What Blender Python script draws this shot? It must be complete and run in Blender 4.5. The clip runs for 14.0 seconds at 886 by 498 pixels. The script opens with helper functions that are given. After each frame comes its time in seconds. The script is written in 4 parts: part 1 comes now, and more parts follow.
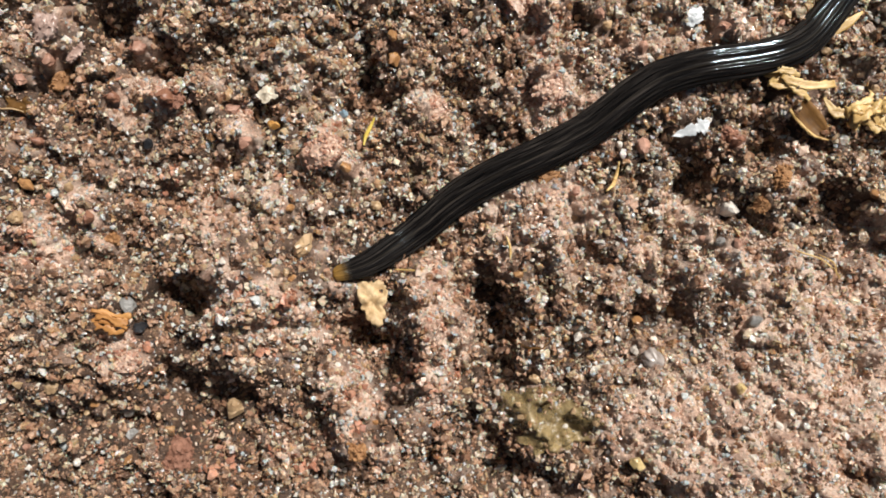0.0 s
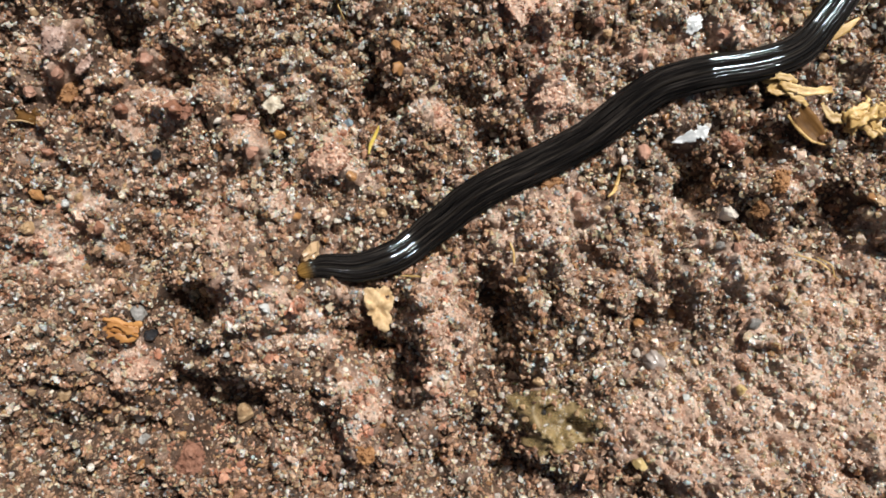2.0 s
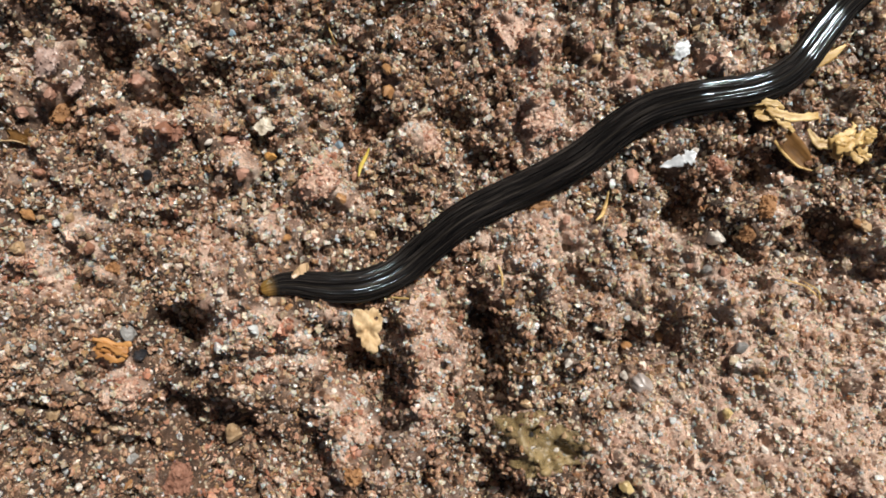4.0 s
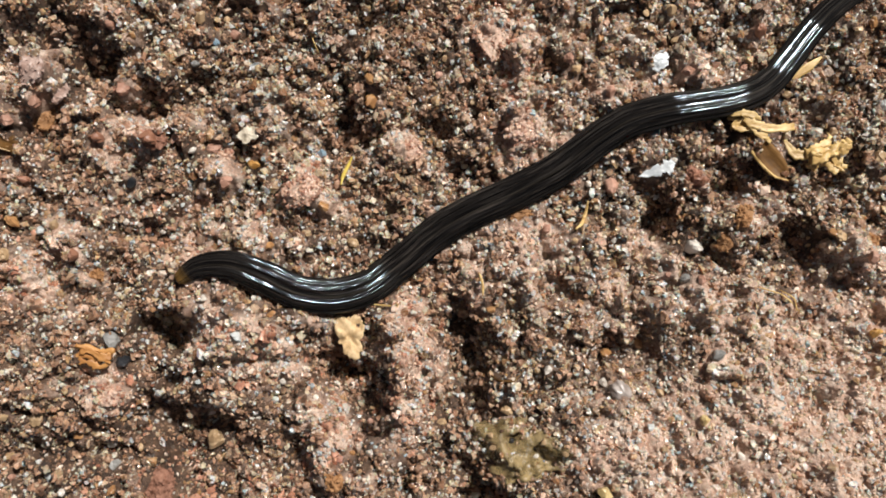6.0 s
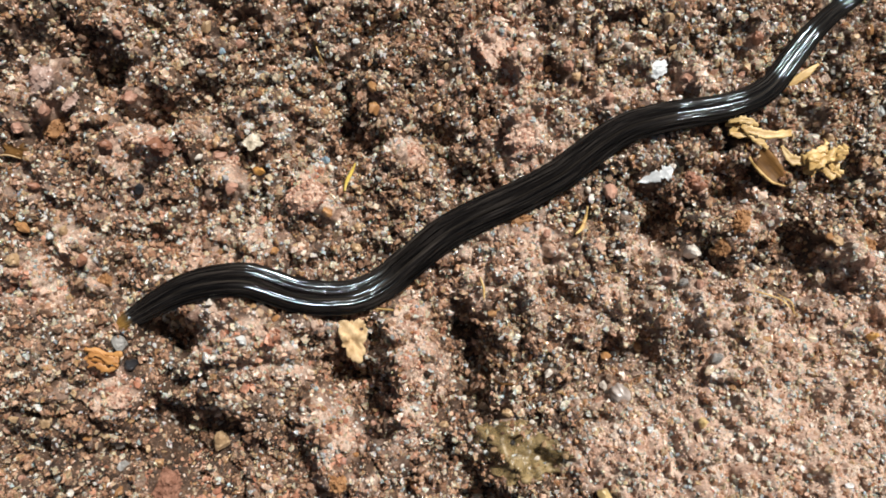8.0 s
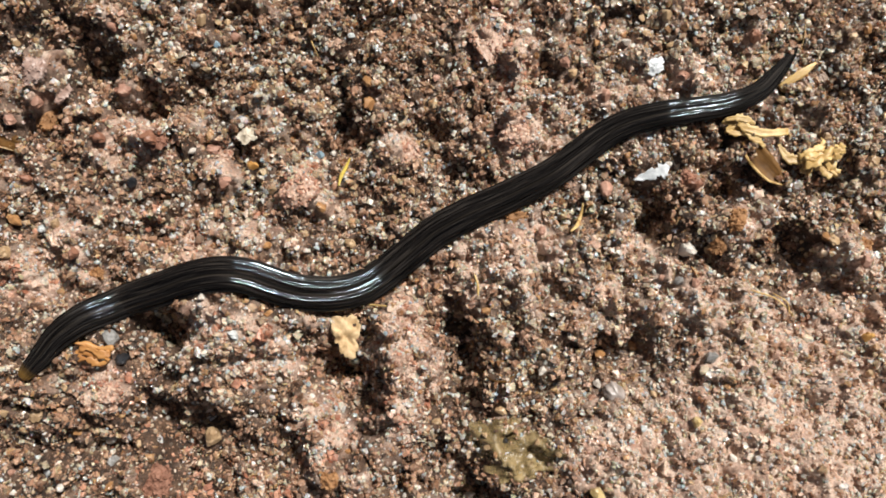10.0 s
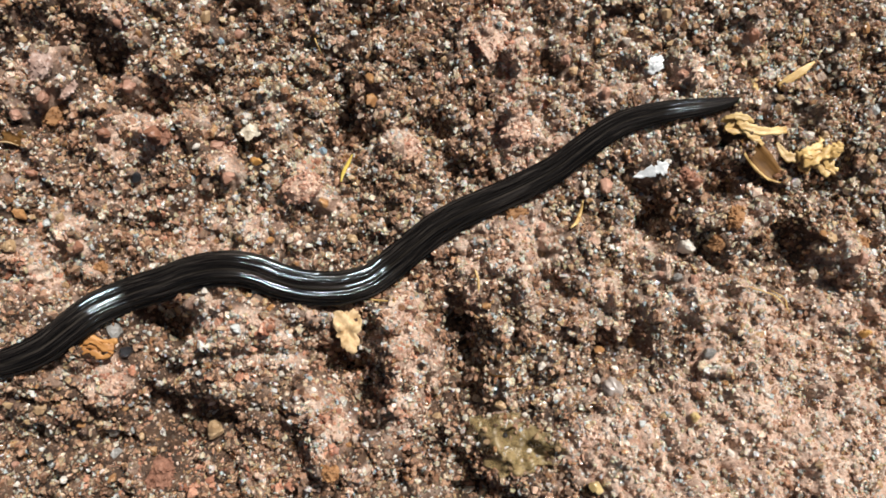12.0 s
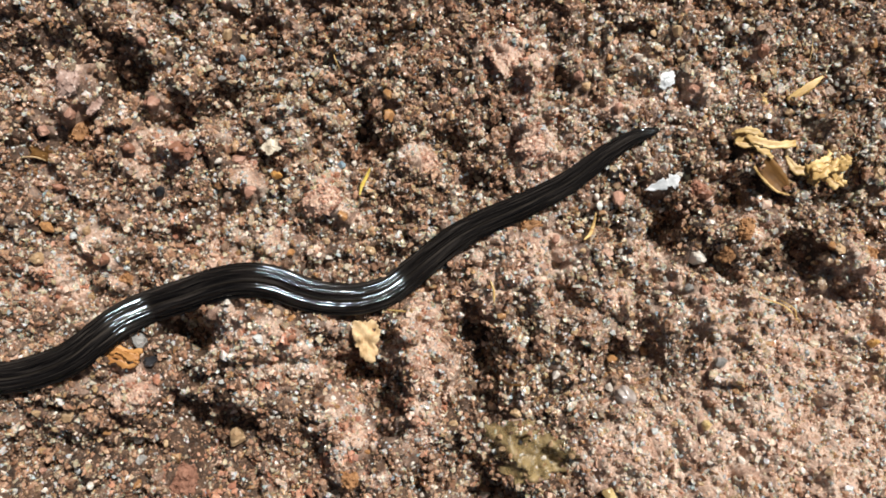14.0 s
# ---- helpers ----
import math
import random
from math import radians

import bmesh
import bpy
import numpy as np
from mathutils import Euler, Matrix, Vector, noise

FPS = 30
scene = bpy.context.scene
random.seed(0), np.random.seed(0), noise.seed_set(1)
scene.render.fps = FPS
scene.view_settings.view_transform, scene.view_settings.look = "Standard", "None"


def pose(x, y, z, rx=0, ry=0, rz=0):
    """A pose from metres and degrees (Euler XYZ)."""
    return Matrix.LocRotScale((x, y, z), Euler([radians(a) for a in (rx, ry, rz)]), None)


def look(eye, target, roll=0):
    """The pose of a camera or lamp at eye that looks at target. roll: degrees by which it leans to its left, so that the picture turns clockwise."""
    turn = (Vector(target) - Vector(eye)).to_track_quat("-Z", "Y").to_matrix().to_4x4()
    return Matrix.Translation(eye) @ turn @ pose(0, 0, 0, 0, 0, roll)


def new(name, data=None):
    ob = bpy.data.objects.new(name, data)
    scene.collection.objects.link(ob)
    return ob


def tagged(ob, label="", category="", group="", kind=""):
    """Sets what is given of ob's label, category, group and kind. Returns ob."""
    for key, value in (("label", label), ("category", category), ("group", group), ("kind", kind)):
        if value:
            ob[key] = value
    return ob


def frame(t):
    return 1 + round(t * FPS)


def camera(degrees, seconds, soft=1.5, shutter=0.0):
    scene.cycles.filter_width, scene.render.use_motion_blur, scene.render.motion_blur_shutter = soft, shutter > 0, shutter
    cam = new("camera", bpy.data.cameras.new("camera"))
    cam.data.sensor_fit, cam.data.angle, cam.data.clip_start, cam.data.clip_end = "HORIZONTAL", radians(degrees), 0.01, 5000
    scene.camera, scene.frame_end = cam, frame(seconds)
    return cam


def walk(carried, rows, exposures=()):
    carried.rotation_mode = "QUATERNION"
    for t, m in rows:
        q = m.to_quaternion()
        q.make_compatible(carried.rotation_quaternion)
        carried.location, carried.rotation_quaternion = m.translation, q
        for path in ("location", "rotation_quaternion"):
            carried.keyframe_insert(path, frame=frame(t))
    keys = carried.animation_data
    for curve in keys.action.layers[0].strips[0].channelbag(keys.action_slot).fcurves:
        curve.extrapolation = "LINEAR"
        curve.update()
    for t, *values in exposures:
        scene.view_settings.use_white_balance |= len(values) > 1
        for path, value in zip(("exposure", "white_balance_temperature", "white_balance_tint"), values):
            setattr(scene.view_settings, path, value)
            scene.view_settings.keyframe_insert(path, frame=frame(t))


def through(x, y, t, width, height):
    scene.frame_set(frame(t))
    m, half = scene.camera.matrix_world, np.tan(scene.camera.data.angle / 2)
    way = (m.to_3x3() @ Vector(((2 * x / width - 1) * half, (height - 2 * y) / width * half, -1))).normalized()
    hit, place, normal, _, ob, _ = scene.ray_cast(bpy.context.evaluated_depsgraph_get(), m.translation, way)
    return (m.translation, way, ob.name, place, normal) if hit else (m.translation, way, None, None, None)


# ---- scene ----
# A striped land flatworm crawls over damp reddish sandy soil; the camera is held by hand 75 mm above it.
MM = 0.001

# ---- camera ----
cam = camera(55, 14.0, soft=1.75)
walk(cam, [
    (0.0, pose(-0.00166, -0.00253, 0.07177, -0.44, 0.28, 0.00)),
    (0.5, pose(-0.00084, -0.00343, 0.07257, -0.63, 0.10, -0.30)),
    (1.0, pose(-0.00111, -0.00388, 0.07242, -0.73, 0.34, -0.48)),
    (1.5, pose(-0.00267, -0.00053, 0.07303, -1.14, -0.05, -0.59)),
    (2.0, pose(-0.00214, -0.00115, 0.07300, -1.10, 0.20, -0.49)),
    (2.5, pose(-0.00248, -0.00065, 0.07269, -1.00, 0.20, -0.36)),
    (3.0, pose(-0.00290, -0.00065, 0.07301, -1.08, 0.03, -0.19)),
    (3.2, pose(-0.00243, -0.00040, 0.07297, -0.98, 0.06, -0.12)),
    (5.3, pose(-0.00105, 0.00010, 0.07428, -0.16, -0.14, -0.14)),
    (5.5, pose(-0.00154, 0.00003, 0.07428, -0.18, -0.34, -0.10)),
    (6.0, pose(-0.00042, 0.00022, 0.07416, -0.14, -0.45, 0.05)),
    (6.5, pose(-0.00010, -0.00055, 0.07403, -0.13, -0.38, 0.06)),
    (7.0, pose(0.00001, -0.00069, 0.07430, -0.03, -0.46, 0.04)),
    (7.5, pose(0.00000, -0.00000, 0.07530, 0.00, -0.00, -0.00)),
    (9.8, pose(0.00020, 0.00084, 0.07539, 0.18, -0.03, 0.39)),
    (10.0, pose(0.00041, 0.00003, 0.07493, 0.09, -0.08, 0.48)),
    (10.5, pose(0.00000, -0.00068, 0.07512, 0.04, -0.07, 0.51)),
    (11.0, pose(-0.00021, -0.00085, 0.07543, 0.16, -0.02, 0.71)),
    (11.5, pose(0.00046, -0.00118, 0.07546, 0.15, -0.04, 0.78)),
    (12.0, pose(0.00039, -0.00048, 0.07562, 0.19, -0.03, 0.74)),
    (12.5, pose(-0.00006, -0.00032, 0.07590, 0.28, 0.10, 0.81)),
    (13.0, pose(0.00012, 0.00125, 0.07658, 0.40, 0.30, 0.70)),
    (13.5, pose(-0.00063, 0.00045, 0.07694, 0.21, 0.33, 0.64)),
    (14.0, pose(-0.00044, 0.00047, 0.07742, 0.25, 0.45, 0.65)),
], exposures=[(0.0, 0.05), (1.5, 0.02), (3.0, -0.08), (5.5, -0.02), (7.5, 0.03), (10.5, 0.08), (14.0, 0.09)])

# ---- light: daylight from the far side of the place ----
SUN_FROM = (0.80, 1.0)  # where the light comes from, on the ground plan
SUN_HEIGHT = 50.0
world = bpy.data.worlds.new("daylight")
scene.world = world
world.use_nodes = True
sky = world.node_tree.nodes.new("ShaderNodeTexSky")
sky.sky_type = "NISHITA"
sky.sun_disc = False
sky.air_density, sky.dust_density, sky.ozone_density = 0.7, 5.0, 0.3
sky.sun_elevation = radians(SUN_HEIGHT)
sky.sun_rotation = math.atan2(SUN_FROM[0], SUN_FROM[1])
world.node_tree.links.new(sky.outputs[0], world.node_tree.nodes["Background"].inputs[0])
world.node_tree.nodes["Background"].inputs[1].default_value = 0.026
sun = new("sun", bpy.data.lights.new("sun", "SUN"))
sun.data.energy = 5.0
sun.data.angle = radians(5.5)
sun.data.color = (1.0, 0.965, 0.92)
_h = Vector((SUN_FROM[0], SUN_FROM[1], 0)).normalized() * math.cos(radians(SUN_HEIGHT))
sun.matrix_world = look((_h.x * 2, _h.y * 2, 2 * math.sin(radians(SUN_HEIGHT))), (0, 0, 0))


# ---- materials ----
def mat(name):
    m = bpy.data.materials.new(name)
    m.use_nodes = True
    return m, m.node_tree.nodes, m.node_tree.links, m.node_tree.nodes["Principled BSDF"]


def node(nodes, kind, **values):
    n = nodes.new(kind)
    for key, value in values.items():
        n.inputs[key.replace("_", " ")].default_value = value
    return n


def ramp(nodes, links, source, stops, step=False):
    r = nodes.new("ShaderNodeValToRGB")
    r.color_ramp.interpolation = "CONSTANT" if step else "LINEAR"
    e = r.color_ramp.elements
    while len(e) < len(stops):
        e.new(0.5)
    for k, (at, c) in zip(e, stops):
        k.position, k.color = at, (*c, 1) if len(c) == 3 else c
    links.new(source, r.inputs[0])
    return r.outputs[0]


def mixed(nodes, links, kind, fac, a, b):
    m = nodes.new("ShaderNodeMix")
    m.data_type, m.blend_type = "RGBA", kind
    for sock, value in ((m.inputs[0], fac), (m.inputs[6], a), (m.inputs[7], b)):
        if hasattr(value, "is_linked"):
            links.new(value, sock)
        else:
            sock.default_value = value
    return m.outputs[2]


def noise_tex(nodes, links, scale, detail=4.0, rough=0.6):
    c = nodes.new("ShaderNodeTexCoord")
    n = node(nodes, "ShaderNodeTexNoise", Scale=scale, Detail=detail, Roughness=rough)
    links.new(c.outputs["Object"], n.inputs["Vector"])
    return n.outputs["Fac"]


def bumped(nodes, links, shader, height, strength, distance):
    b = node(nodes, "ShaderNodeBump", Strength=strength, Distance=distance)
    links.new(height, b.inputs["Height"])
    links.new(b.outputs[0], shader.inputs["Normal"])
    links.new(b.outputs[0], shader.inputs["Coat Normal"])


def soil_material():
    """Damp earth, coloured darker to deepen the shade between grains, that turns to pale pinkish clay where the sheet's
    own clay measure is high.
    """
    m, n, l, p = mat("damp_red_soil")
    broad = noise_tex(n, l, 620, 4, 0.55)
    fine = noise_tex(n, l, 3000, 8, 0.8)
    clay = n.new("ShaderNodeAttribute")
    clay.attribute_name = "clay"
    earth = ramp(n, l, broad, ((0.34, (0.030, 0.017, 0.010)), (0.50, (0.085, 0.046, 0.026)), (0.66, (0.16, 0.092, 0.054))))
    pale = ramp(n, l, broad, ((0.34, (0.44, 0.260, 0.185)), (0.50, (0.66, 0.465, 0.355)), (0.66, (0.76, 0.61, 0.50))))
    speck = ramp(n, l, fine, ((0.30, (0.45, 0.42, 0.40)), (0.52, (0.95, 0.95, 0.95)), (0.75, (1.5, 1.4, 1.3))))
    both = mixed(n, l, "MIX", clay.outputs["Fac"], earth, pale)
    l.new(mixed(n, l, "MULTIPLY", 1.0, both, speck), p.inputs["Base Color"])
    l.new(ramp(n, l, fine, ((0.35, (0.8,) * 3), (0.7, (0.42,) * 3))), p.inputs["Roughness"])
    p.inputs["Coat Weight"].default_value = 0.7
    p.inputs["Coat Roughness"].default_value = 0.13
    bumped(n, l, p, fine, 1.0, 0.0002)
    return m


def grain_material(name, stops, rough, coat=0.0, caked=0.4, clear=0.0, facet=0.0001, glow=0.15):
    """Grains of many colours; caked: how far a skin of soil, which runs on from grain to grain, hides their own."""
    m, n, l, p = mat(name)
    g = n.new("ShaderNodeNewGeometry")
    own = ramp(n, l, g.outputs["Random Per Island"], stops)
    skin = ramp(n, l, noise_tex(n, l, 620, 4, 0.55), ((0.33, (0.13, 0.078, 0.052)), (0.45, (0.28, 0.178, 0.120)), (0.55, (0.44, 0.305, 0.220)), (0.68, (0.58, 0.46, 0.35))))
    c = mixed(n, l, "MIX", caked, own, skin)
    f = noise_tex(n, l, 2600, 4)
    tint = ramp(n, l, f, ((0.3, (0.6, 0.55, 0.52)), (0.7, (1.2, 1.15, 1.1))))
    l.new(mixed(n, l, "MULTIPLY", 1.0, c, tint), p.inputs["Base Color"])
    w = n.new("ShaderNodeTexWhiteNoise")
    w.noise_dimensions = "1D"
    l.new(g.outputs["Random Per Island"], w.inputs["W"])
    l.new(ramp(n, l, w.outputs["Value"], ((0.0, (rough[0],) * 3), (1.0, (rough[1],) * 3))), p.inputs["Roughness"])
    p.inputs["Coat Weight"].default_value = coat
    p.inputs["Coat Roughness"].default_value = 0.12
    p.inputs["Transmission Weight"].default_value = clear
    p.inputs["Subsurface Weight"].default_value = glow
    p.inputs["Subsurface Radius"].default_value = (1.0, 0.6, 0.4)
    p.inputs["Subsurface Scale"].default_value = 0.0004
    facets = n.new("ShaderNodeTexVoronoi")
    facets.inputs["Scale"].default_value = 4200
    c3 = n.new("ShaderNodeTexCoord")
    l.new(c3.outputs["Object"], facets.inputs["Vector"])
    both = mixed(n, l, "MIX", 0.5, f, facets.outputs["Distance"])
    bumped(n, l, p, both, 1.0, facet)
    return m


def plain_material(name, dark, light, scale=900, rough=0.5, relief=0.0001, coat=0.0, through=0.0, streak=1.0, gloss=0.5, solid=1.0):
    """A surface between two tones, grained; streak stretches the grain along x; through lets light pass."""
    m, n, l, p = mat(name)
    c = n.new("ShaderNodeTexCoord")
    s = node(n, "ShaderNodeMapping", Scale=(1.0 / streak, 1, 1))
    l.new(c.outputs["Object"], s.inputs[0])
    t = node(n, "ShaderNodeTexNoise", Scale=scale, Detail=5.0, Roughness=0.65)
    l.new(s.outputs[0], t.inputs["Vector"])
    i = n.new("ShaderNodeObjectInfo")
    col = ramp(n, l, t.outputs["Fac"], ((0.32, dark), (0.68, light)))
    vary = ramp(n, l, i.outputs["Random"], ((0.0, (0.82, 0.8, 0.78)), (1.0, (1.12, 1.1, 1.08))))
    l.new(mixed(n, l, "MULTIPLY", 1.0, col, vary), p.inputs["Base Color"])
    p.inputs["Roughness"].default_value = rough
    p.inputs["Coat Weight"].default_value = coat
    p.inputs["Coat Roughness"].default_value = 0.15
    p.inputs["Transmission Weight"].default_value = through
    p.inputs["Specular IOR Level"].default_value = gloss
    p.inputs["Alpha"].default_value = solid
    bumped(n, l, p, t.outputs["Fac"], 0.7, relief)
    return m


def worm_material():
    """Brown-black skin with fine pale lines along the body, amber at the head's tip, under a film of slime."""
    m, n, l, p = mat("striped_slimy_skin")
    uv = n.new("ShaderNodeUVMap")
    uv.uv_map = "skin"
    xy = n.new("ShaderNodeSeparateXYZ")
    l.new(uv.outputs[0], xy.inputs[0])
    streaks = node(n, "ShaderNodeMapping", Scale=(60, 12, 1))
    l.new(uv.outputs[0], streaks.inputs[0])
    t = node(n, "ShaderNodeTexNoise", Scale=1.0, Detail=3.0, Roughness=0.6)
    l.new(streaks.outputs[0], t.inputs["Vector"])
    base = ramp(n, l, t.outputs["Fac"], ((0.36, (0.0045, 0.004, 0.0037)), (0.52, (0.0135, 0.012, 0.0112)), (0.68, (0.048, 0.042, 0.038))))
    sway = node(n, "ShaderNodeTexNoise", Scale=1.0, Detail=2.0)
    bends = node(n, "ShaderNodeMapping", Scale=(7, 30, 1))
    l.new(uv.outputs[0], bends.inputs[0])
    l.new(bends.outputs[0], sway.inputs["Vector"])
    turn = n.new("ShaderNodeMath")
    turn.operation = "MULTIPLY_ADD"
    turn.inputs[1].default_value = 32 * math.pi
    l.new(xy.outputs[0], turn.inputs[0])
    lean = n.new("ShaderNodeMath")
    lean.operation = "MULTIPLY"
    lean.inputs[1].default_value = 9.0
    l.new(sway.outputs["Fac"], lean.inputs[0])
    l.new(lean.outputs[0], turn.inputs[2])
    wave = n.new("ShaderNodeMath")
    wave.operation = "COSINE"
    l.new(turn.outputs[0], wave.inputs[0])
    stripe = ramp(n, l, wave.outputs[0], ((0.0, (0.60, 0.60, 0.60)), (0.5, (1.0, 0.97, 0.94)), (1.0, (1.25, 1.2, 1.14))))
    base = mixed(n, l, "MULTIPLY", 1.0, base, stripe)
    lines = ramp(n, l, xy.outputs[0], (
        (0.0, (0.10, 0.085, 0.06)), (0.10, (0.05, 0.042, 0.034)), (0.15, (0.0, 0.0, 0.0)), (0.355, (0.0, 0.0, 0.0)), (0.365, (0.012, 0.010, 0.007)), (0.375, (0.0, 0.0, 0.0)),
        (0.49, (0.0, 0.0, 0.0)), (0.5, (0.016, 0.013, 0.009)), (0.51, (0.0, 0.0, 0.0)), (0.625, (0.0, 0.0, 0.0)), (0.635, (0.012, 0.010, 0.007)), (0.645, (0.0, 0.0, 0.0)),
        (0.83, (0.0, 0.0, 0.0)), (0.90, (0.06, 0.05, 0.04)), (1.0, (0.10, 0.085, 0.06))))
    skin = mixed(n, l, "ADD", 1.0, base, lines)
    tip = ramp(n, l, xy.outputs[1], ((0.0, (1, 1, 1)), (0.006, (0.8, 0.8, 0.8)), (0.016, (0.0, 0.0, 0.0))))
    col = mixed(n, l, "MIX", tip, skin, (0.27, 0.15, 0.038, 1))
    l.new(col, p.inputs["Base Color"])
    p.inputs["Roughness"].default_value = 0.065
    p.inputs["Specular IOR Level"].default_value = 0.18
    # The blue tint paints the sky's colour into the slime's shine.
    p.inputs["Specular Tint"].default_value = (0.72, 0.90, 1.0, 1)
    bumped(n, l, p, t.outputs["Fac"], 0.4, 0.00005)
    return m


SOIL = soil_material()
CRUMB = grain_material("brown_soil_crumb", ((0.0, (0.060, 0.032, 0.020)), (0.30, (0.20, 0.104, 0.057)), (0.6, (0.43, 0.225, 0.126)), (0.8, (0.50, 0.295, 0.190)), (1.0, (0.66, 0.44, 0.27))), (0.28, 0.70), 0.7, 0.4, facet=0.00016)
CLAY = grain_material("pink_clay_crumb", ((0.0, (0.50, 0.300, 0.215)), (0.5, (0.79, 0.575, 0.450)), (1.0, (0.90, 0.79, 0.68))), (0.35, 0.75), 0.6, 0.15, facet=0.00007, glow=0.25)
QUARTZ = grain_material("quartz_sand", ((0.0, (0.26, 0.130, 0.065)), (0.14, (0.56, 0.36, 0.19)), (0.28, (0.68, 0.53, 0.33)), (0.40, (0.30, 0.22, 0.15)), (0.52, (0.78, 0.59, 0.42)), (0.64, (0.46, 0.41, 0.31)), (0.76, (0.84, 0.74, 0.55)), (0.88, (0.86, 0.84, 0.77)), (1.0, (0.92, 0.93, 0.92))), (0.05, 0.35), 1.0, 0.10, 0.12, 0.00018, 0.5)
# Glossy quartz; its near-white base colours also paint in the glints of wet facets.
GLINT = grain_material("white_glint_quartz", ((0.0, (0.78, 0.68, 0.44)), (0.3, (0.86, 0.84, 0.72)), (0.65, (0.91, 0.92, 0.90)), (1.0, (0.60, 0.77, 0.84))), (0.10, 0.34), 1.0, 0.05, 0.35, 0.00016, 0.4)
DARK = grain_material("dark_mineral_sand", ((0.0, (0.012, 0.012, 0.014)), (0.6, (0.04, 0.036, 0.034)), (1.0, (0.12, 0.105, 0.09))), (0.10, 0.45), 0.6, 0.1)
RUST = grain_material("rusty_soil_crumb", ((0.0, (0.24, 0.090, 0.050)), (0.5, (0.52, 0.240, 0.150)), (1.0, (0.70, 0.41, 0.29))), (0.35, 0.75), 0.6, 0.12, facet=0.00008, glow=0.25)
PINK = grain_material("pinkish_clod_crumb", ((0.0, (0.36, 0.170, 0.110)), (0.5, (0.62, 0.365, 0.265)), (1.0, (0.78, 0.57, 0.45))), (0.35, 0.75), 0.6, 0.12, facet=0.00008, glow=0.25)
SKIN = worm_material()
STRAW = plain_material("pale_straw", (0.36, 0.20, 0.05), (0.84, 0.62, 0.27), 1500, 0.4, 0.0002, streak=5)
YELLOW = plain_material("yellow_grass", (0.50, 0.36, 0.05), (0.80, 0.66, 0.17), 1500, 0.4, streak=4)
HUSK = plain_material("brown_husk", (0.04, 0.018, 0.006), (0.24, 0.125, 0.04), 900, 0.4, streak=6, gloss=0.2, coat=0.25)
CHIP = plain_material("tan_leaf_chip", (0.38, 0.25, 0.12), (0.66, 0.50, 0.29), 1300, 0.6)
WOOD = plain_material("orange_wood_chip", (0.30, 0.12, 0.03), (0.58, 0.30, 0.10), 1100, 0.5, streak=4)
CHALK = plain_material("white_flake", (0.50, 0.55, 0.58), (0.84, 0.89, 0.92), 1500, 0.35, coat=0.4)
FILM = plain_material("olive_film", (0.20, 0.14, 0.055), (0.60, 0.46, 0.23), 900, 0.3, 0.0004, coat=0.6, solid=0.55)
CREAM = plain_material("cream_flake", (0.46, 0.38, 0.27), (0.80, 0.74, 0.60), 1300, 0.4, coat=0.4)
ROSE = plain_material("rosy_stone", (0.36, 0.22, 0.17), (0.66, 0.52, 0.46), 700, 0.4, 0.0002, coat=0.3)
ORANGE = plain_material("orange_clod_skin", (0.22, 0.10, 0.035), (0.46, 0.25, 0.11), 1200, 0.7)
MURKY = plain_material("murky_quartz", (0.20, 0.17, 0.15), (0.42, 0.37, 0.34), 700, 0.3, coat=0.5)
RED = plain_material("red_clod_skin", (0.20, 0.085, 0.050), (0.44, 0.23, 0.155), 1500, 0.7, 0.0003)
PEBBLES = {
    "white": plain_material("white_pebble", (0.46, 0.41, 0.35), (0.82, 0.78, 0.71), 1200, 0.25, coat=0.5),
    "tan": plain_material("tan_pebble", (0.36, 0.23, 0.12), (0.58, 0.42, 0.25), 1200, 0.4, coat=0.2),
    "pink": plain_material("pink_pebble", (0.30, 0.15, 0.10), (0.52, 0.31, 0.23), 1200, 0.5),
    "orange": plain_material("orange_pebble", (0.26, 0.12, 0.045), (0.50, 0.28, 0.12), 1200, 0.3, coat=0.5),
    "amber": plain_material("amber_pebble", (0.42, 0.19, 0.045), (0.72, 0.43, 0.14), 1200, 0.3, coat=0.5),
    "yellow": plain_material("yellow_pebble", (0.48, 0.34, 0.13), (0.78, 0.62, 0.32), 1200, 0.35, coat=0.4),
    "grey": plain_material("grey_pebble", (0.16, 0.16, 0.15), (0.36, 0.36, 0.35), 1200, 0.35, coat=0.3),
    "blue": plain_material("blue_grey_pebble", (0.16, 0.27, 0.36), (0.34, 0.46, 0.54), 1200, 0.3, coat=0.4),
    "pale": plain_material("pale_blue_pebble", (0.38, 0.42, 0.42), (0.62, 0.66, 0.66), 1200, 0.3, coat=0.4),
    "black": plain_material("black_pebble", (0.010, 0.011, 0.013), (0.035, 0.037, 0.042), 1200, 0.35, coat=0.3),
    "red": plain_material("red_pebble", (0.20, 0.085, 0.050), (0.38, 0.19, 0.12), 1200, 0.45),
}


# ---- the ground's relief ----
def lattice(x, y, cell, seed):
    """Smooth noise from -1 to 1 on a lattice of that cell, for arrays."""
    table = np.random.RandomState(seed).uniform(-1, 1, (512, 512))
    u, v = x / cell, y / cell
    i, j = np.floor(u).astype(int), np.floor(v).astype(int)
    a, b = u - i, v - j
    a, b = a * a * (3 - 2 * a), b * b * (3 - 2 * b)
    i, j, i1, j1 = i % 512, j % 512, (i + 1) % 512, (j + 1) % 512
    return (table[i, j] * (1 - a) + table[i1, j] * a) * (1 - b) + (table[i, j1] * (1 - a) + table[i1, j1] * a) * b


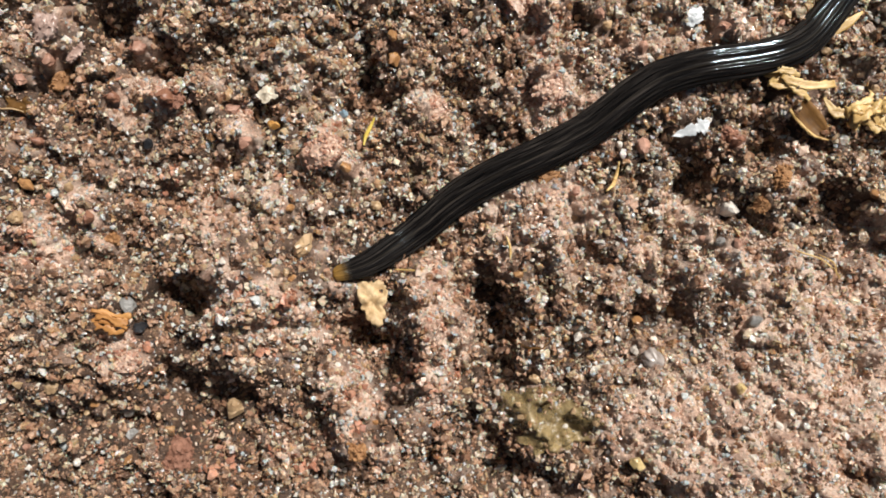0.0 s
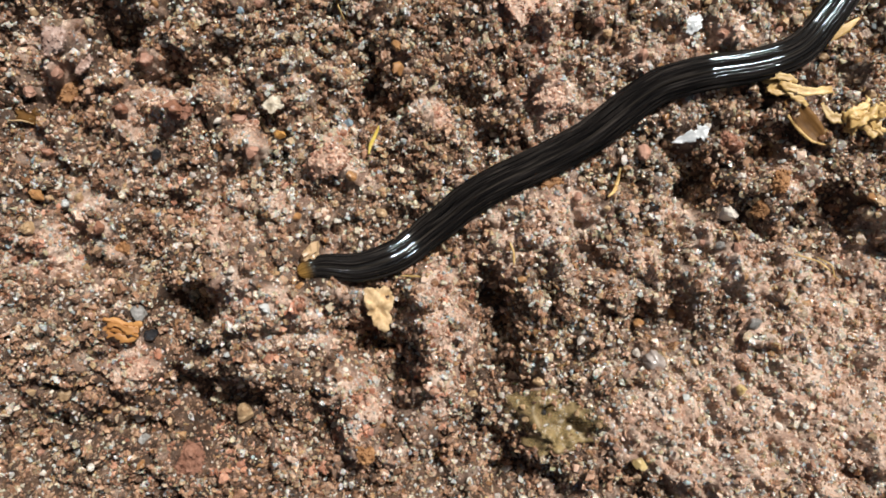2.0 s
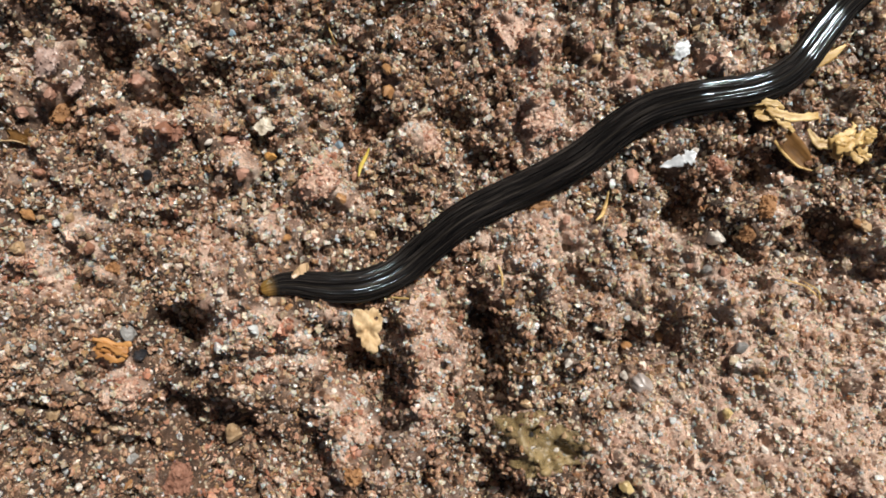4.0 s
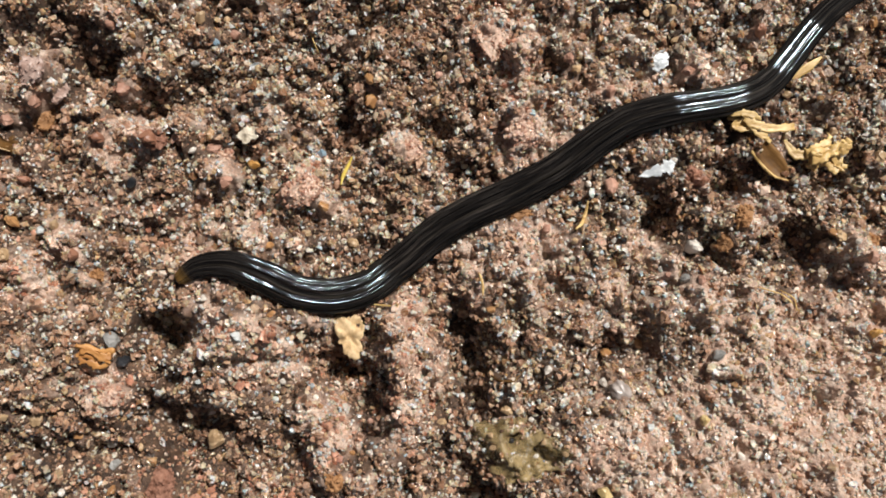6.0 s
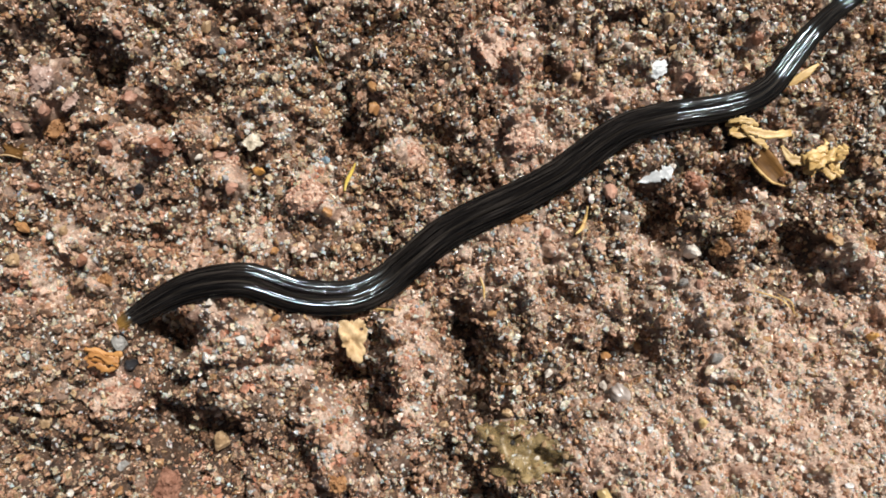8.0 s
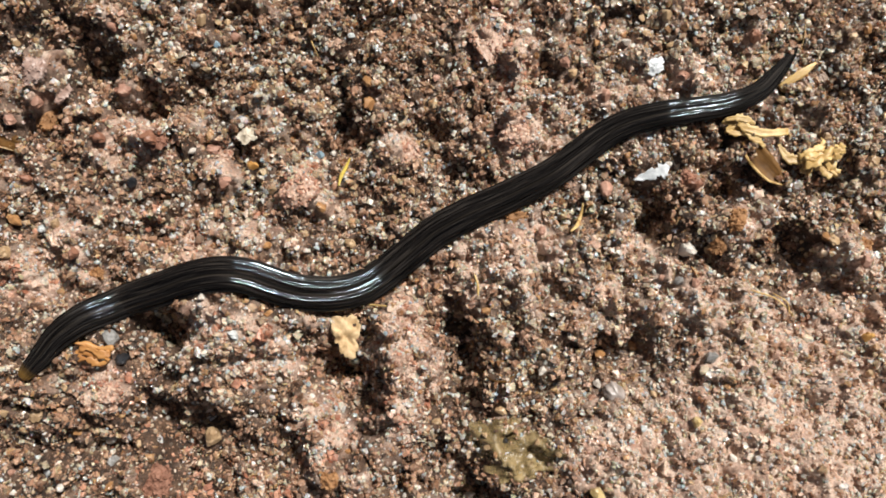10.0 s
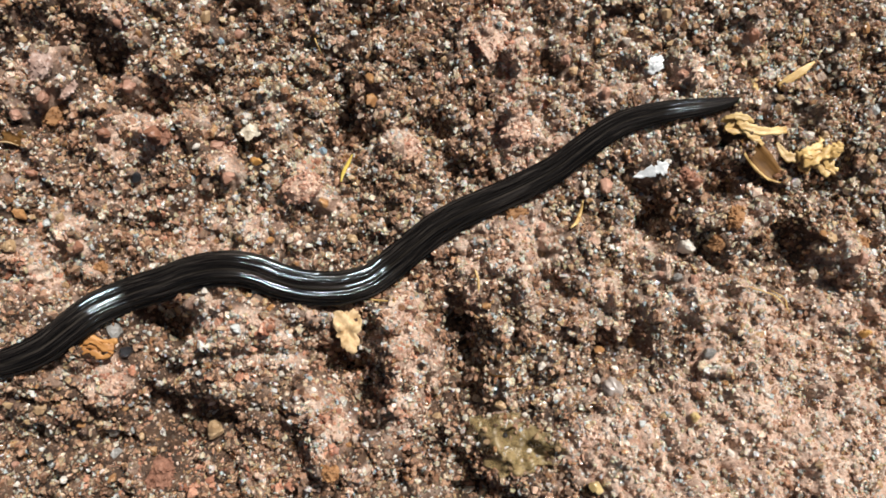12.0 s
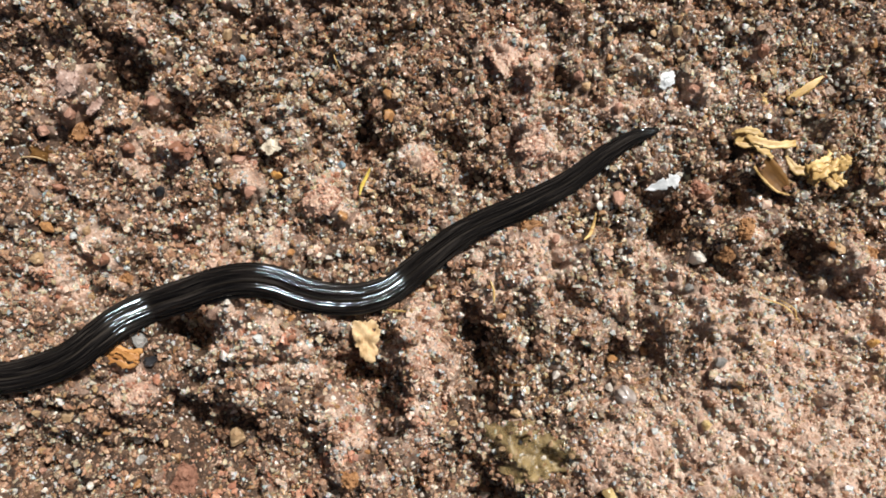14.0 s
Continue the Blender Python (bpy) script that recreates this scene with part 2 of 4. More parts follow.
# Hollows and clods of the soil, all in millimetres: x, y, half length, half width, turn in degrees, depth or height.
HOLLOWS = []
HOLLOWS += [(-31.2, 17.8, 3.6, 2.4, -30, 1.95), (-29.7, 15.1, 2.8, 2.0, 0, 1.78), (-26.1, 12.3, 2.4, 2.2, 0, 1.4), (-8.1, 10.7, 2.1, 2.9, 0, 2.5), (-9.1, 14.5, 2.0, 2.2, 0, 1.2), (-1.0, 10.6, 2.6, 1.5, -10, 1.5), (-5.3, 19.9, 2.2, 1.6, 0, 1.2), (18.7, 2.1, 2.0, 3.4, 0, 2.6)]
HOLLOWS += [(25.3, 4.9, 2.6, 2.4, 0, 1.7), (30.6, -0.8, 2.8, 3.0, 0, 2.0), (35.0, -3.0, 2.0, 1.6, 0, 0.9), (-9.7, -10.3, 3.0, 2.2, 0, 2.6), (-6.9, -12.1, 2.0, 2.8, 10, 1.6), (2.5, -9.0, 1.7, 5.2, 14, 3.2), (0.5, -12.7, 2.0, 3.4, 8, 2.3), (1.1, -19.7, 4.0, 2.2, -25, 1.8), (-24.7, 1.3, 3.2, 2.4, -20, 0.8)]
HOLLOWS += [(-23.9, -7.3, 2.6, 1.7, 0, 3.4), (-33.3, -2.7, 1.4, 2.6, 0, 1.2), (-33.5, -17.1, 3.4, 1.2, 0, 1.2), (-29.5, -18.1, 2.6, 1.0, 0, 1.2), (-22.9, -17.9, 2.6, 3.0, 0, 1.4), (-24.9, -14.7, 2.4, 2.0, 0, 0.9), (17.7, -9.5, 2.0, 3.2, 25, 1.5), (15.1, -9.7, 1.4, 2.4, 0, 1.0), (30.1, -21.7, 2.2, 2.8, 20, 1.0)]
HOLLOWS += [(25.1, -19.1, 1.6, 1.6, 0, 0.7), (32.9, -16.7, 1.0, 2.6, 15, 0.7), (6.6, 18.9, 2.0, 2.0, 0, 0.6), (-21.2, -16.1, 5.2, 2.4, -15, 1.1), (-15.9, 17.9, 2.0, 2.0, 0, 0.9), (-21.3, 13.9, 2.0, 2.0, 0, 1.0), (-17.9, 8.7, 1.2, 1.0, 0, 0.7), (9.6, -2.7, 1.4, 2.6, 15, 1.4), (-38.7, -20.3, 2.6, 2.6, 0, 1.3), (-38.3, 17.1, 1.2, 1.0, 0, 0.77), (-4.1, -21.1, 2.0, 1.4, 0, 0.9)]
HOLLOWS += [(-16.2, -20.2, 2.2, 1.4, 0, 0.9), (34.8, 5.9, 2.0, 1.4, 0, 1.2), (-36.7, 11.1, 1.6, 1.4, 0, 0.3), (38.8, 17.3, 2.4, 2.4, 0, 1.2), (-19.2, 20.8, 2.0, 1.8, 0, 1.0), (13.3, -22.7, 2.6, 1.6, 0, 1.0), (4.3, -22.5, 4.6, 1.6, -8, 1.9), (1.9, 6.9, 3.4, 1.3, 30, 1.2)]
CLODS = []
CLODS += [(7.3, 10.6, 2.5, 2.6, 0, 0.4), (4.8, 18.4, 3.0, 2.4, 0, 0.5), (-34.8, 15.6, 2.5, 2.2, 0, 0.4), (-11.2, 5.4, 2.6, 2.6, 0, 0.9), (-2.8, -10.6, 2.3, 6.0, 5, 1.4), (-10.4, -15.4, 2.0, 4.4, 12, 1.1), (-34.0, -1.4, 3.6, 2.6, 0, 0.6), (-16.4, -7.4, 4.2, 2.4, 0, 0.8), (6.0, -1.6, 4.0, 3.0, 0, 0.7)]
# The first three are made-up broad swells; their tilt brightens or darkens the soil.
CLODS += [(29.0, -29.0, 17.0, 13.0, 0, 5.2), (-25.0, -9.5, 15.0, 6.0, 0, 1.1), (-37.0, 26.0, 13.0, 9.0, 0, 1.6), (33.0, -13.0, 5.0, 5.0, 0, 0.5), (-24.8, -20.2, 3.4, 2.8, 0, 0.9), (25.6, 2.0, 2.4, 2.2, 0, 0.8), (35.6, 0.8, 2.4, 1.8, 0, 0.7), (-28.4, -12.4, 2.0, 2.0, 0, 0.7), (27.0, -9.6, 3.6, 3.0, 0, 0.5), (-24.4, 9.6, 2.4, 1.8, 0, 0.7), (-5.0, 7.4, 3.0, 2.0, 0, 0.5), (10.0, -15.0, 3.0, 2.4, 0, 0.6), (-14.0, 12.0, 2.4, 2.0, 0, 0.5), (-34.6, 13.4, 1.7, 1.5, 0, 1.0), (6.0, 15.8, 1.7, 1.4, 0, 0.8)]

# Rounded lumps of caked clay: x, y, radius, all in millimetres.
LUMPS = []
LUMPS += [(-34.5, 16.1, 1.00), (-35.5, 12.6, 1.00), (-37.7, 11.3, 1.20), (-28.5, 20.3, 1.10), (-27.2, 18.1, 1.30), (-27.7, 13.8, 1.20), (-30.0, 8.6, 1.40), (-25.2, 9.6, 1.70), (-12.0, 5.6, 2.20), (-9.7, 20.6, 1.50), (-6.0, 13.6, 1.20), (4.8, 19.1, 1.30), (7.3, 17.1, 1.80), (7.8, 9.8, 0.9), (6.6, 11.4, 0.9), (-4.2, 9.1, 1.20), (-19.2, 6.1, 1.50), (-21.7, 10.6, 1.20), (-16.2, 0.6, 1.30), (-31.7, 0.6, 1.50), (-30.2, -2.0, 1.40), (-37.0, -2.0, 2.20), (-33.7, 0.6, 1.30)]
LUMPS += [(-21.7, -1.5, 1.40), (-16.7, -7.5, 2.30), (-12.7, -10.0, 1.70), (-10.7, -6.0, 1.30), (-9.2, -15.0, 1.80), (-2.2, -10.0, 2.20), (-3.2, -6.0, 1.80), (-4.2, -15.0, 1.80), (-10.2, -18.9, 1.70), (-6.7, -19.5, 1.30), (-15.7, -20.5, 1.80), (-24.7, -20.0, 2.30), (-28.7, -12.5, 1.50), (-31.2, -16.0, 1.30), (5.8, 0.1, 2.50), (4.3, 2.1, 1.30), (8.3, -2.0, 1.70), (15.8, 0.6, 1.30), (18.3, 0.1, 1.30), (14.8, -4.0, 1.40), (19.8, -1.5, 1.30), (22.8, -3.0, 1.40), (14.8, 13.6, 1.50), (21.6, 15.6, 1.30)]
LUMPS += [(27.8, 19.1, 1.20), (17.3, 18.1, 1.10), (25.8, 2.1, 1.70), (28.8, 3.6, 1.30), (22.6, 6.1, 1.20), (35.8, 0.1, 1.70), (37.3, -1.5, 1.50), (27.3, -9.0, 1.80), (25.8, -11.0, 1.80), (19.8, -5.0, 1.50), (23.3, -5.5, 1.70), (26.8, -14.0, 2.00), (30.8, -9.0, 1.70), (34.8, -12.0, 2.20), (37.8, -15.0, 2.00), (35.8, -17.9, 2.20), (32.8, -20.5, 2.00), (27.8, -21.0, 1.80), (20.8, -20.5, 2.20), (18.3, -17.9, 2.00), (15.8, -17.4, 1.70), (22.3, -16.0, 2.00), (18.8, -21.5, 1.50), (31.8, -16.4, 2.00)]


def feature(x, y, cx, cy, a, b, turn, sharp):
    c, s = math.cos(radians(turn)), math.sin(radians(turn))
    u, v = ((x - cx) * c + (y - cy) * s) / a, (-(x - cx) * s + (y - cy) * c) / b
    return np.exp(-((u * u + v * v) ** sharp))


def relief(x, y):
    """Height of the soil in millimetres at x, y in millimetres, before the worm's bed is worked in."""
    wx = x + 0.8 * lattice(x, y, 2.1, 11) + 0.45 * lattice(x, y, 0.9, 12)
    wy = y + 0.8 * lattice(x, y, 2.1, 13) + 0.45 * lattice(x, y, 0.9, 14)
    calm = 1 - 0.45 * feature(x, y, 30.0, -15.0, 15.0, 9.0, 0, 1.5)
    z = 0.55 * lattice(x, y, 6.5, 1) + calm * (0.90 * lattice(wx, wy, 3.1, 2) + 1.5 * np.abs(lattice(wx, wy, 1.7, 6)) - 0.6)
    for h in HOLLOWS:
        z = z - 1.45 * h[5] * feature(wx, wy, *h[:5], 1.6)
    for h in CLODS:
        z = z + 1.4 * h[5] * feature(wx, wy, *h[:5], 1.8)
    for cx, cy, r in LUMPS:
        z = z + min(0.72 * r, 0.95) * feature(0.5 * (x + wx), 0.5 * (y + wy), cx, cy, r, r, 0, 2.4)
    z = z + 0.58 * lattice(x, y, 1.05, 3) + 0.30 * lattice(x, y, 0.55, 4) + 0.17 * lattice(x, y, 0.3, 5)
    return z


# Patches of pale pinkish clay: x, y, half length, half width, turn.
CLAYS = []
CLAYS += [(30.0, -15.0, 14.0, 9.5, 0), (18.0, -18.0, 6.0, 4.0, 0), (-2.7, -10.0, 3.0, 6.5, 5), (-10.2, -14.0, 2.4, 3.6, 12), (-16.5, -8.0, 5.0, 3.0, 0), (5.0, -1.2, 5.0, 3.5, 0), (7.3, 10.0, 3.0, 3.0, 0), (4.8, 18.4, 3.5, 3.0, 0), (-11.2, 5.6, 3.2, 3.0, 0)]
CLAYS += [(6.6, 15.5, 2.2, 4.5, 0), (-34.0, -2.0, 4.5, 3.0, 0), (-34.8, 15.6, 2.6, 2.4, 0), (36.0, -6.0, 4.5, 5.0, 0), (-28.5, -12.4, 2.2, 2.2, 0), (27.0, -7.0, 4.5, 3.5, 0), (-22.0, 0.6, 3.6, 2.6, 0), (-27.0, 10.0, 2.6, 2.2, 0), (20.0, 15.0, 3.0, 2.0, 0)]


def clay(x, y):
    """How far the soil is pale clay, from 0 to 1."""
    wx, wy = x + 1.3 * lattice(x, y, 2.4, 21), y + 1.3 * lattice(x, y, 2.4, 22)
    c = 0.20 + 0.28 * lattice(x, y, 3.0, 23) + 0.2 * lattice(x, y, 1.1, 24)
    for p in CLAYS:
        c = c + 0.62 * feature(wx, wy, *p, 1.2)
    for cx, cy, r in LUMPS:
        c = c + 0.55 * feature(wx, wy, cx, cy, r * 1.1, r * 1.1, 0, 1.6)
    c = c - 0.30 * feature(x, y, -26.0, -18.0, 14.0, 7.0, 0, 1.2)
    # Hollows lose pale clay, so the soil's colour deepens the shade in them.
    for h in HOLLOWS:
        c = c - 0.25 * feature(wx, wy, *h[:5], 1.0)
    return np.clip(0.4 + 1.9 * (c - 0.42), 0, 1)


# ---- the worm's way, in millimetres on the ground plan ----
def spline(points, step=0.1):
    """A smooth even-stepped line through points."""
    p = np.array(points, float)
    d = np.r_[0, np.cumsum(np.linalg.norm(np.diff(p, axis=0), axis=1))]
    m = np.gradient(p, d, axis=0)
    s = np.arange(0, d[-1], step)
    k = np.clip(np.searchsorted(d, s, "right") - 1, 0, len(d) - 2)
    h = (d[k + 1] - d[k])[:, None]
    t = ((s - d[k])[:, None]) / h
    q = (2 * t**3 - 3 * t**2 + 1) * p[k] + (t**3 - 2 * t**2 + t) * h * m[k] + (-2 * t**3 + 3 * t**2) * p[k + 1] + (t**3 - t**2) * h * m[k + 1]
    return q


TRACK = spline([(-62, -13), (-54, -10.6), (-48, -10.6), (-43, -11.3), (-40, -11.2), (-37, -10.5), (-34, -9.1), (-32, -7.5), (-30, -6.0), (-28, -5.0), (-26, -4.25), (-24, -3.6), (-22, -2.85), (-20, -2.35), (-18, -2.2), (-16, -2.5), (-14, -3.2), (-12, -3.7), (-10, -3.85), (-8, -3.7), (-6, -3.05), (-4, -1.6), (-2, 0.1), (0, 1.7), (2, 2.85), (6, 4.7), (8, 5.7), (10, 6.8), (12, 8.3), (14, 9.8), (16, 11.0), (18, 11.65), (20, 12.1), (22, 12.4), (24, 12.7), (26, 13.2), (28, 14.2), (30, 16.4), (32, 19.0), (34, 21.0), (37, 23.0), (42, 25.2), (50, 27.5), (60, 29.5), (75, 31.5)])
TRACK_S = np.r_[0, np.cumsum(np.linalg.norm(np.diff(TRACK, axis=0), axis=1))]
# How the worm's bed slopes between glints, fitted to the camera's view: x, slope.
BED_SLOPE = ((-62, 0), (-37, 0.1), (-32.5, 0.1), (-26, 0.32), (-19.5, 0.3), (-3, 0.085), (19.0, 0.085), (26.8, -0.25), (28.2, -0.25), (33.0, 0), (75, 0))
# Stretches of bed tilted so the slimy back's glints of sun reach the camera.
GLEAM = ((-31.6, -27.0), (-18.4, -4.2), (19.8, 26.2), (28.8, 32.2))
_to_camera = np.stack([-TRACK[:, 0], -TRACK[:, 1], np.full(len(TRACK), 75.0)], -1)  # towards the camera, 75 mm over the middle
_glint_way = _to_camera / np.linalg.norm(_to_camera, axis=1)[:, None] + np.array([_h.x, _h.y, math.sin(radians(SUN_HEIGHT))])
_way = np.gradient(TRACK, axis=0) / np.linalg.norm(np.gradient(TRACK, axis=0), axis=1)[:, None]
_gleam = -(_way[:, 0] * _glint_way[:, 0] + _way[:, 1] * _glint_way[:, 1]) / _glint_way[:, 2]
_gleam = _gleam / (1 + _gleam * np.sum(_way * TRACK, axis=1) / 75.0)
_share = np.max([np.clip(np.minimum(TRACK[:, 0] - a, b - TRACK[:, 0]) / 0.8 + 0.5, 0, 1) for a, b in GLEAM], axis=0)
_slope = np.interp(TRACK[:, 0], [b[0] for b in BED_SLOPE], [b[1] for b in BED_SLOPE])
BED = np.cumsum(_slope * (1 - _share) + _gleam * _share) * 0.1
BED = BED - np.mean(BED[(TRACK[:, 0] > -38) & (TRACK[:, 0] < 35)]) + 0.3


def smoothed(values, cells):
    k = np.exp(-np.linspace(-2, 2, cells) ** 2)
    return np.convolve(np.pad(values, cells // 2, "edge"), k / k.sum(), "valid")[: len(values)]


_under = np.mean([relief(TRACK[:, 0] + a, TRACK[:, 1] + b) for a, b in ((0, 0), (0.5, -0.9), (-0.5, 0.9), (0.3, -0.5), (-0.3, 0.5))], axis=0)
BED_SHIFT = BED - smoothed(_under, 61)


def soil_height(x, y):
    """Height of the finished soil in millimetres, with the worm's bed, tilted for the camera, worked in."""
    z = relief(x, y)
    best, shift, floor = np.full(x.shape, 1e9), np.zeros(x.shape), np.zeros(x.shape)
    for k in range(0, len(TRACK), 8):
        d = (x - TRACK[k, 0]) ** 2 + (y - TRACK[k, 1]) ** 2
        near = d < best
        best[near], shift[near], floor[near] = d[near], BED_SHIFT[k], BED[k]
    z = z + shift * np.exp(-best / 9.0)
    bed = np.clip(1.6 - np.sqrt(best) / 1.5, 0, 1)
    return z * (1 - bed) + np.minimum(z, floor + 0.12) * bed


# ---- ground: one sheet, finely worked where the camera looks, out to the horizon ----
HALF_X, HALF_Y, CELL = 45.0, 28.0, 0.14


def axis_lines(half):
    inner = np.arange(-half, half + CELL / 2, CELL)
    outer = [half]
    step = 0.4
    while outer[-1] < 60000.0:
        outer.append(outer[-1] + step)
        step *= 1.5
    outer = np.array(outer[1:])
    return np.r_[-outer[::-1], inner, outer]


def mesh_from(name, verts, faces, material, smooth=False):
    me = bpy.data.meshes.new(name)
    verts, faces = np.asarray(verts, np.float32), np.asarray(faces, np.int32)
    n = faces.shape[1]
    me.vertices.add(len(verts))
    me.vertices.foreach_set("co", verts.ravel())
    me.loops.add(faces.size)
    me.loops.foreach_set("vertex_index", faces.ravel())
    me.polygons.add(len(faces))
    me.polygons.foreach_set("loop_start", np.arange(0, faces.size, n, dtype=np.int32))
    me.polygons.foreach_set("use_smooth", np.full(len(faces), smooth))
    me.materials.append(material)
    me.update(calc_edges=True)
    return me


GX, GY = axis_lines(HALF_X), axis_lines(HALF_Y)
_xx, _yy = np.meshgrid(GX, GY, indexing="ij")
_fade = np.clip(1.6 - np.maximum(np.abs(_xx) / HALF_X, np.abs(_yy) / HALF_Y) * 0.55, 0, 1)
GZ = np.zeros(_xx.shape)
_in = _fade > 0
GZ[_in] = soil_height(_xx[_in], _yy[_in]) * _fade[_in]
_i = np.arange(len(GX) * len(GY)).reshape(len(GX), len(GY))
_quads = np.stack([_i[:-1, :-1], _i[1:, :-1], _i[1:, 1:], _i[:-1, 1:]], -1).reshape(-1, 4)
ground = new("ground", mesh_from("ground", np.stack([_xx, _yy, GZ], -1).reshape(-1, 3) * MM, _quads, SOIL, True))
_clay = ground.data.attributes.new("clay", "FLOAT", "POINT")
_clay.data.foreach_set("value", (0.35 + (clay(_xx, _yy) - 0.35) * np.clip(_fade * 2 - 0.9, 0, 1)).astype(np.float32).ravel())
tagged(ground, "damp reddish brown sandy soil with hollows and clods", "ground", kind="structure")


def soil_at(x, y):
    """The sheet's height in millimetres, read between its lines, for arrays or numbers."""
    i = np.clip(np.searchsorted(GX, x) - 1, 0, len(GX) - 2)
    j = np.clip(np.searchsorted(GY, y) - 1, 0, len(GY) - 2)
    a, b = (x - GX[i]) / (GX[i + 1] - GX[i]), (y - GY[j]) / (GY[j + 1] - GY[j])
    return (GZ[i, j] * (1 - a) + GZ[i + 1, j] * a) * (1 - b) + (GZ[i, j + 1] * (1 - a) + GZ[i + 1, j + 1] * a) * b


def spot(x, y):
    """Shifts a place with the soil's height, towards or from the middle, so it keeps its spot in the camera's view."""
    k = 1 - float(soil_at(x, y)) / 75.0
    return x * k, y * k


# ---- where pebbles and clods lie: x, y, width in millimetres and colour ----
PEBBLE_ROWS = []
PEBBLE_ROWS += [(-36.9, 17.9, 0.90, "tan"), (-19.5, 17.9, 0.80, "blue"), (-21.3, 16.1, 0.70, "grey"), (-35.5, 12.8, 1.50, "pink"), (-26.0, 15.2, 0.94, "white"), (-27.5, 13.8, 1.50, "pink"), (-26.5, 11.9, 0.68, "white"), (-25.7, 11.0, 0.60, "white"), (-24.2, 11.2, 0.60, "white"), (-20.7, 20.0, 1.20, "tan"), (-26.7, 18.4, 1.10, "orange"), (-25.3, 19.3, 0.51, "white"), (-24.0, 18.8, 0.55, "pale"), (-18.7, 20.1, 0.70, "tan"), (-17.9, 18.6, 1.10, "pink"), (-18.9, 11.0, 0.55, "white"), (-29.7, 9.6, 1.70, "red"), (-21.7, 8.6, 0.85, "white"), (-16.2, 7.3, 1.30, "amber"), (-27.7, 16.6, 1.00, "pink"), (-19.7, 8.8, 1.30, "pink"), (-25.2, 9.6, 1.80, "red"), (-37.5, 11.1, 1.25, "pink"), (-29.2, 19.8, 1.10, "pink")]
PEBBLE_ROWS += [(-10.4, 8.3, 0.80, "blue"), (-9.2, 8.5, 0.77, "white"), (-1.7, 10.1, 0.70, "tan"), (3.9, 8.7, 0.70, "tan"), (7.8, 19.3, 0.77, "white"), (4.8, 17.9, 1.30, "pink"), (-6.2, 14.8, 1.00, "orange"), (-6.0, 12.8, 1.30, "orange"), (8.6, 17.3, 0.75, "orange"), (11.1, 16.6, 1.25, "pink"), (11.8, 15.7, 1.10, "tan"), (9.3, 16.4, 0.90, "tan"), (-7.7, 18.8, 0.70, "pale"), (0.3, 16.6, 0.70, "tan"), (-0.2, 15.1, 0.80, "pink"), (-7.5, 16.6, 0.47, "white"), (2.8, 12.8, 0.70, "tan")]
PEBBLE_ROWS += [(16.4, 18.4, 1.02, "white"), (19.8, 20.7, 1.10, "tan"), (17.8, 20.6, 0.80, "tan"), (16.3, 21.6, 0.47, "white"), (19.1, 16.3, 0.85, "white"), (21.6, 15.6, 1.40, "pink"), (14.6, 13.8, 1.50, "pink"), (13.8, 18.3, 0.70, "orange"), (20.3, 18.3, 0.80, "tan"), (24.6, 17.6, 0.60, "white"), (23.3, 16.8, 0.51, "white"), (26.3, 15.8, 1.00, "pink"), (27.8, 19.1, 1.30, "red"), (25.3, 15.3, 0.51, "white"), (36.3, 19.1, 1.00, "tan"), (37.6, 19.8, 1.00, "orange"), (33.6, 16.3, 0.55, "white"), (34.8, 14.1, 0.68, "white"), (34.3, 10.3, 1.10, "tan"), (38.6, 12.6, 1.00, "pale"), (38.1, 8.1, 1.40, "tan"), (30.1, 13.5, 0.85, "tan"), (33.3, 18.6, 0.55, "pale"), (35.3, 9.1, 0.60, "white"), (15.8, 8.6, 0.51, "white"), (16.6, 8.5, 0.80, "orange"), (20.3, 7.8, 0.64, "white"), (22.3, 8.3, 0.80, "tan")]
PEBBLE_ROWS += [(-26.7, 5.8, 1.30, "black"), (-30.8, 5.1, 0.51, "white"), (-36.2, 6.1, 1.10, "red"), (-34.5, 1.6, 0.90, "pale"), (-33.7, 2.1, 1.10, "tan"), (-27.3, 2.4, 0.68, "white"), (-24.1, 1.5, 0.60, "white"), (-38.0, -0.5, 1.65, "tan"), (-37.0, 2.3, 1.40, "orange"), (-22.2, 3.8, 0.50, "pale"), (-23.3, 4.7, 0.38, "white"), (-29.5, 0.2, 0.38, "white"), (-18.7, 5.8, 1.60, "pink"), (-15.0, 0.3, 1.10, "orange"), (-20.5, -4.2, 0.77, "white"), (-14.7, -5.6, 1.00, "orange"), (-13.8, -2.7, 2.20, "tan"), (-31.7, -0.5, 1.30, "red")]
PEBBLE_ROWS += [(-6.7, 3.6, 0.47, "white"), (-7.6, 0.6, 1.20, "tan"), (-10.2, 3.7, 1.30, "orange"), (8.3, 2.4, 0.68, "white"), (9.2, 1.8, 1.00, "pink"), (1.6, 0.6, 0.60, "white"), (12.8, 5.7, 0.94, "white"), (11.8, -1.7, 0.70, "tan"), (9.1, -0.5, 0.90, "tan"), (12.6, -2.7, 0.55, "white"), (5.6, -4.0, 0.60, "white"), (4.3, -5.2, 0.80, "orange"), (12.8, -5.0, 0.68, "white"), (11.6, 0.8, 0.90, "tan")]
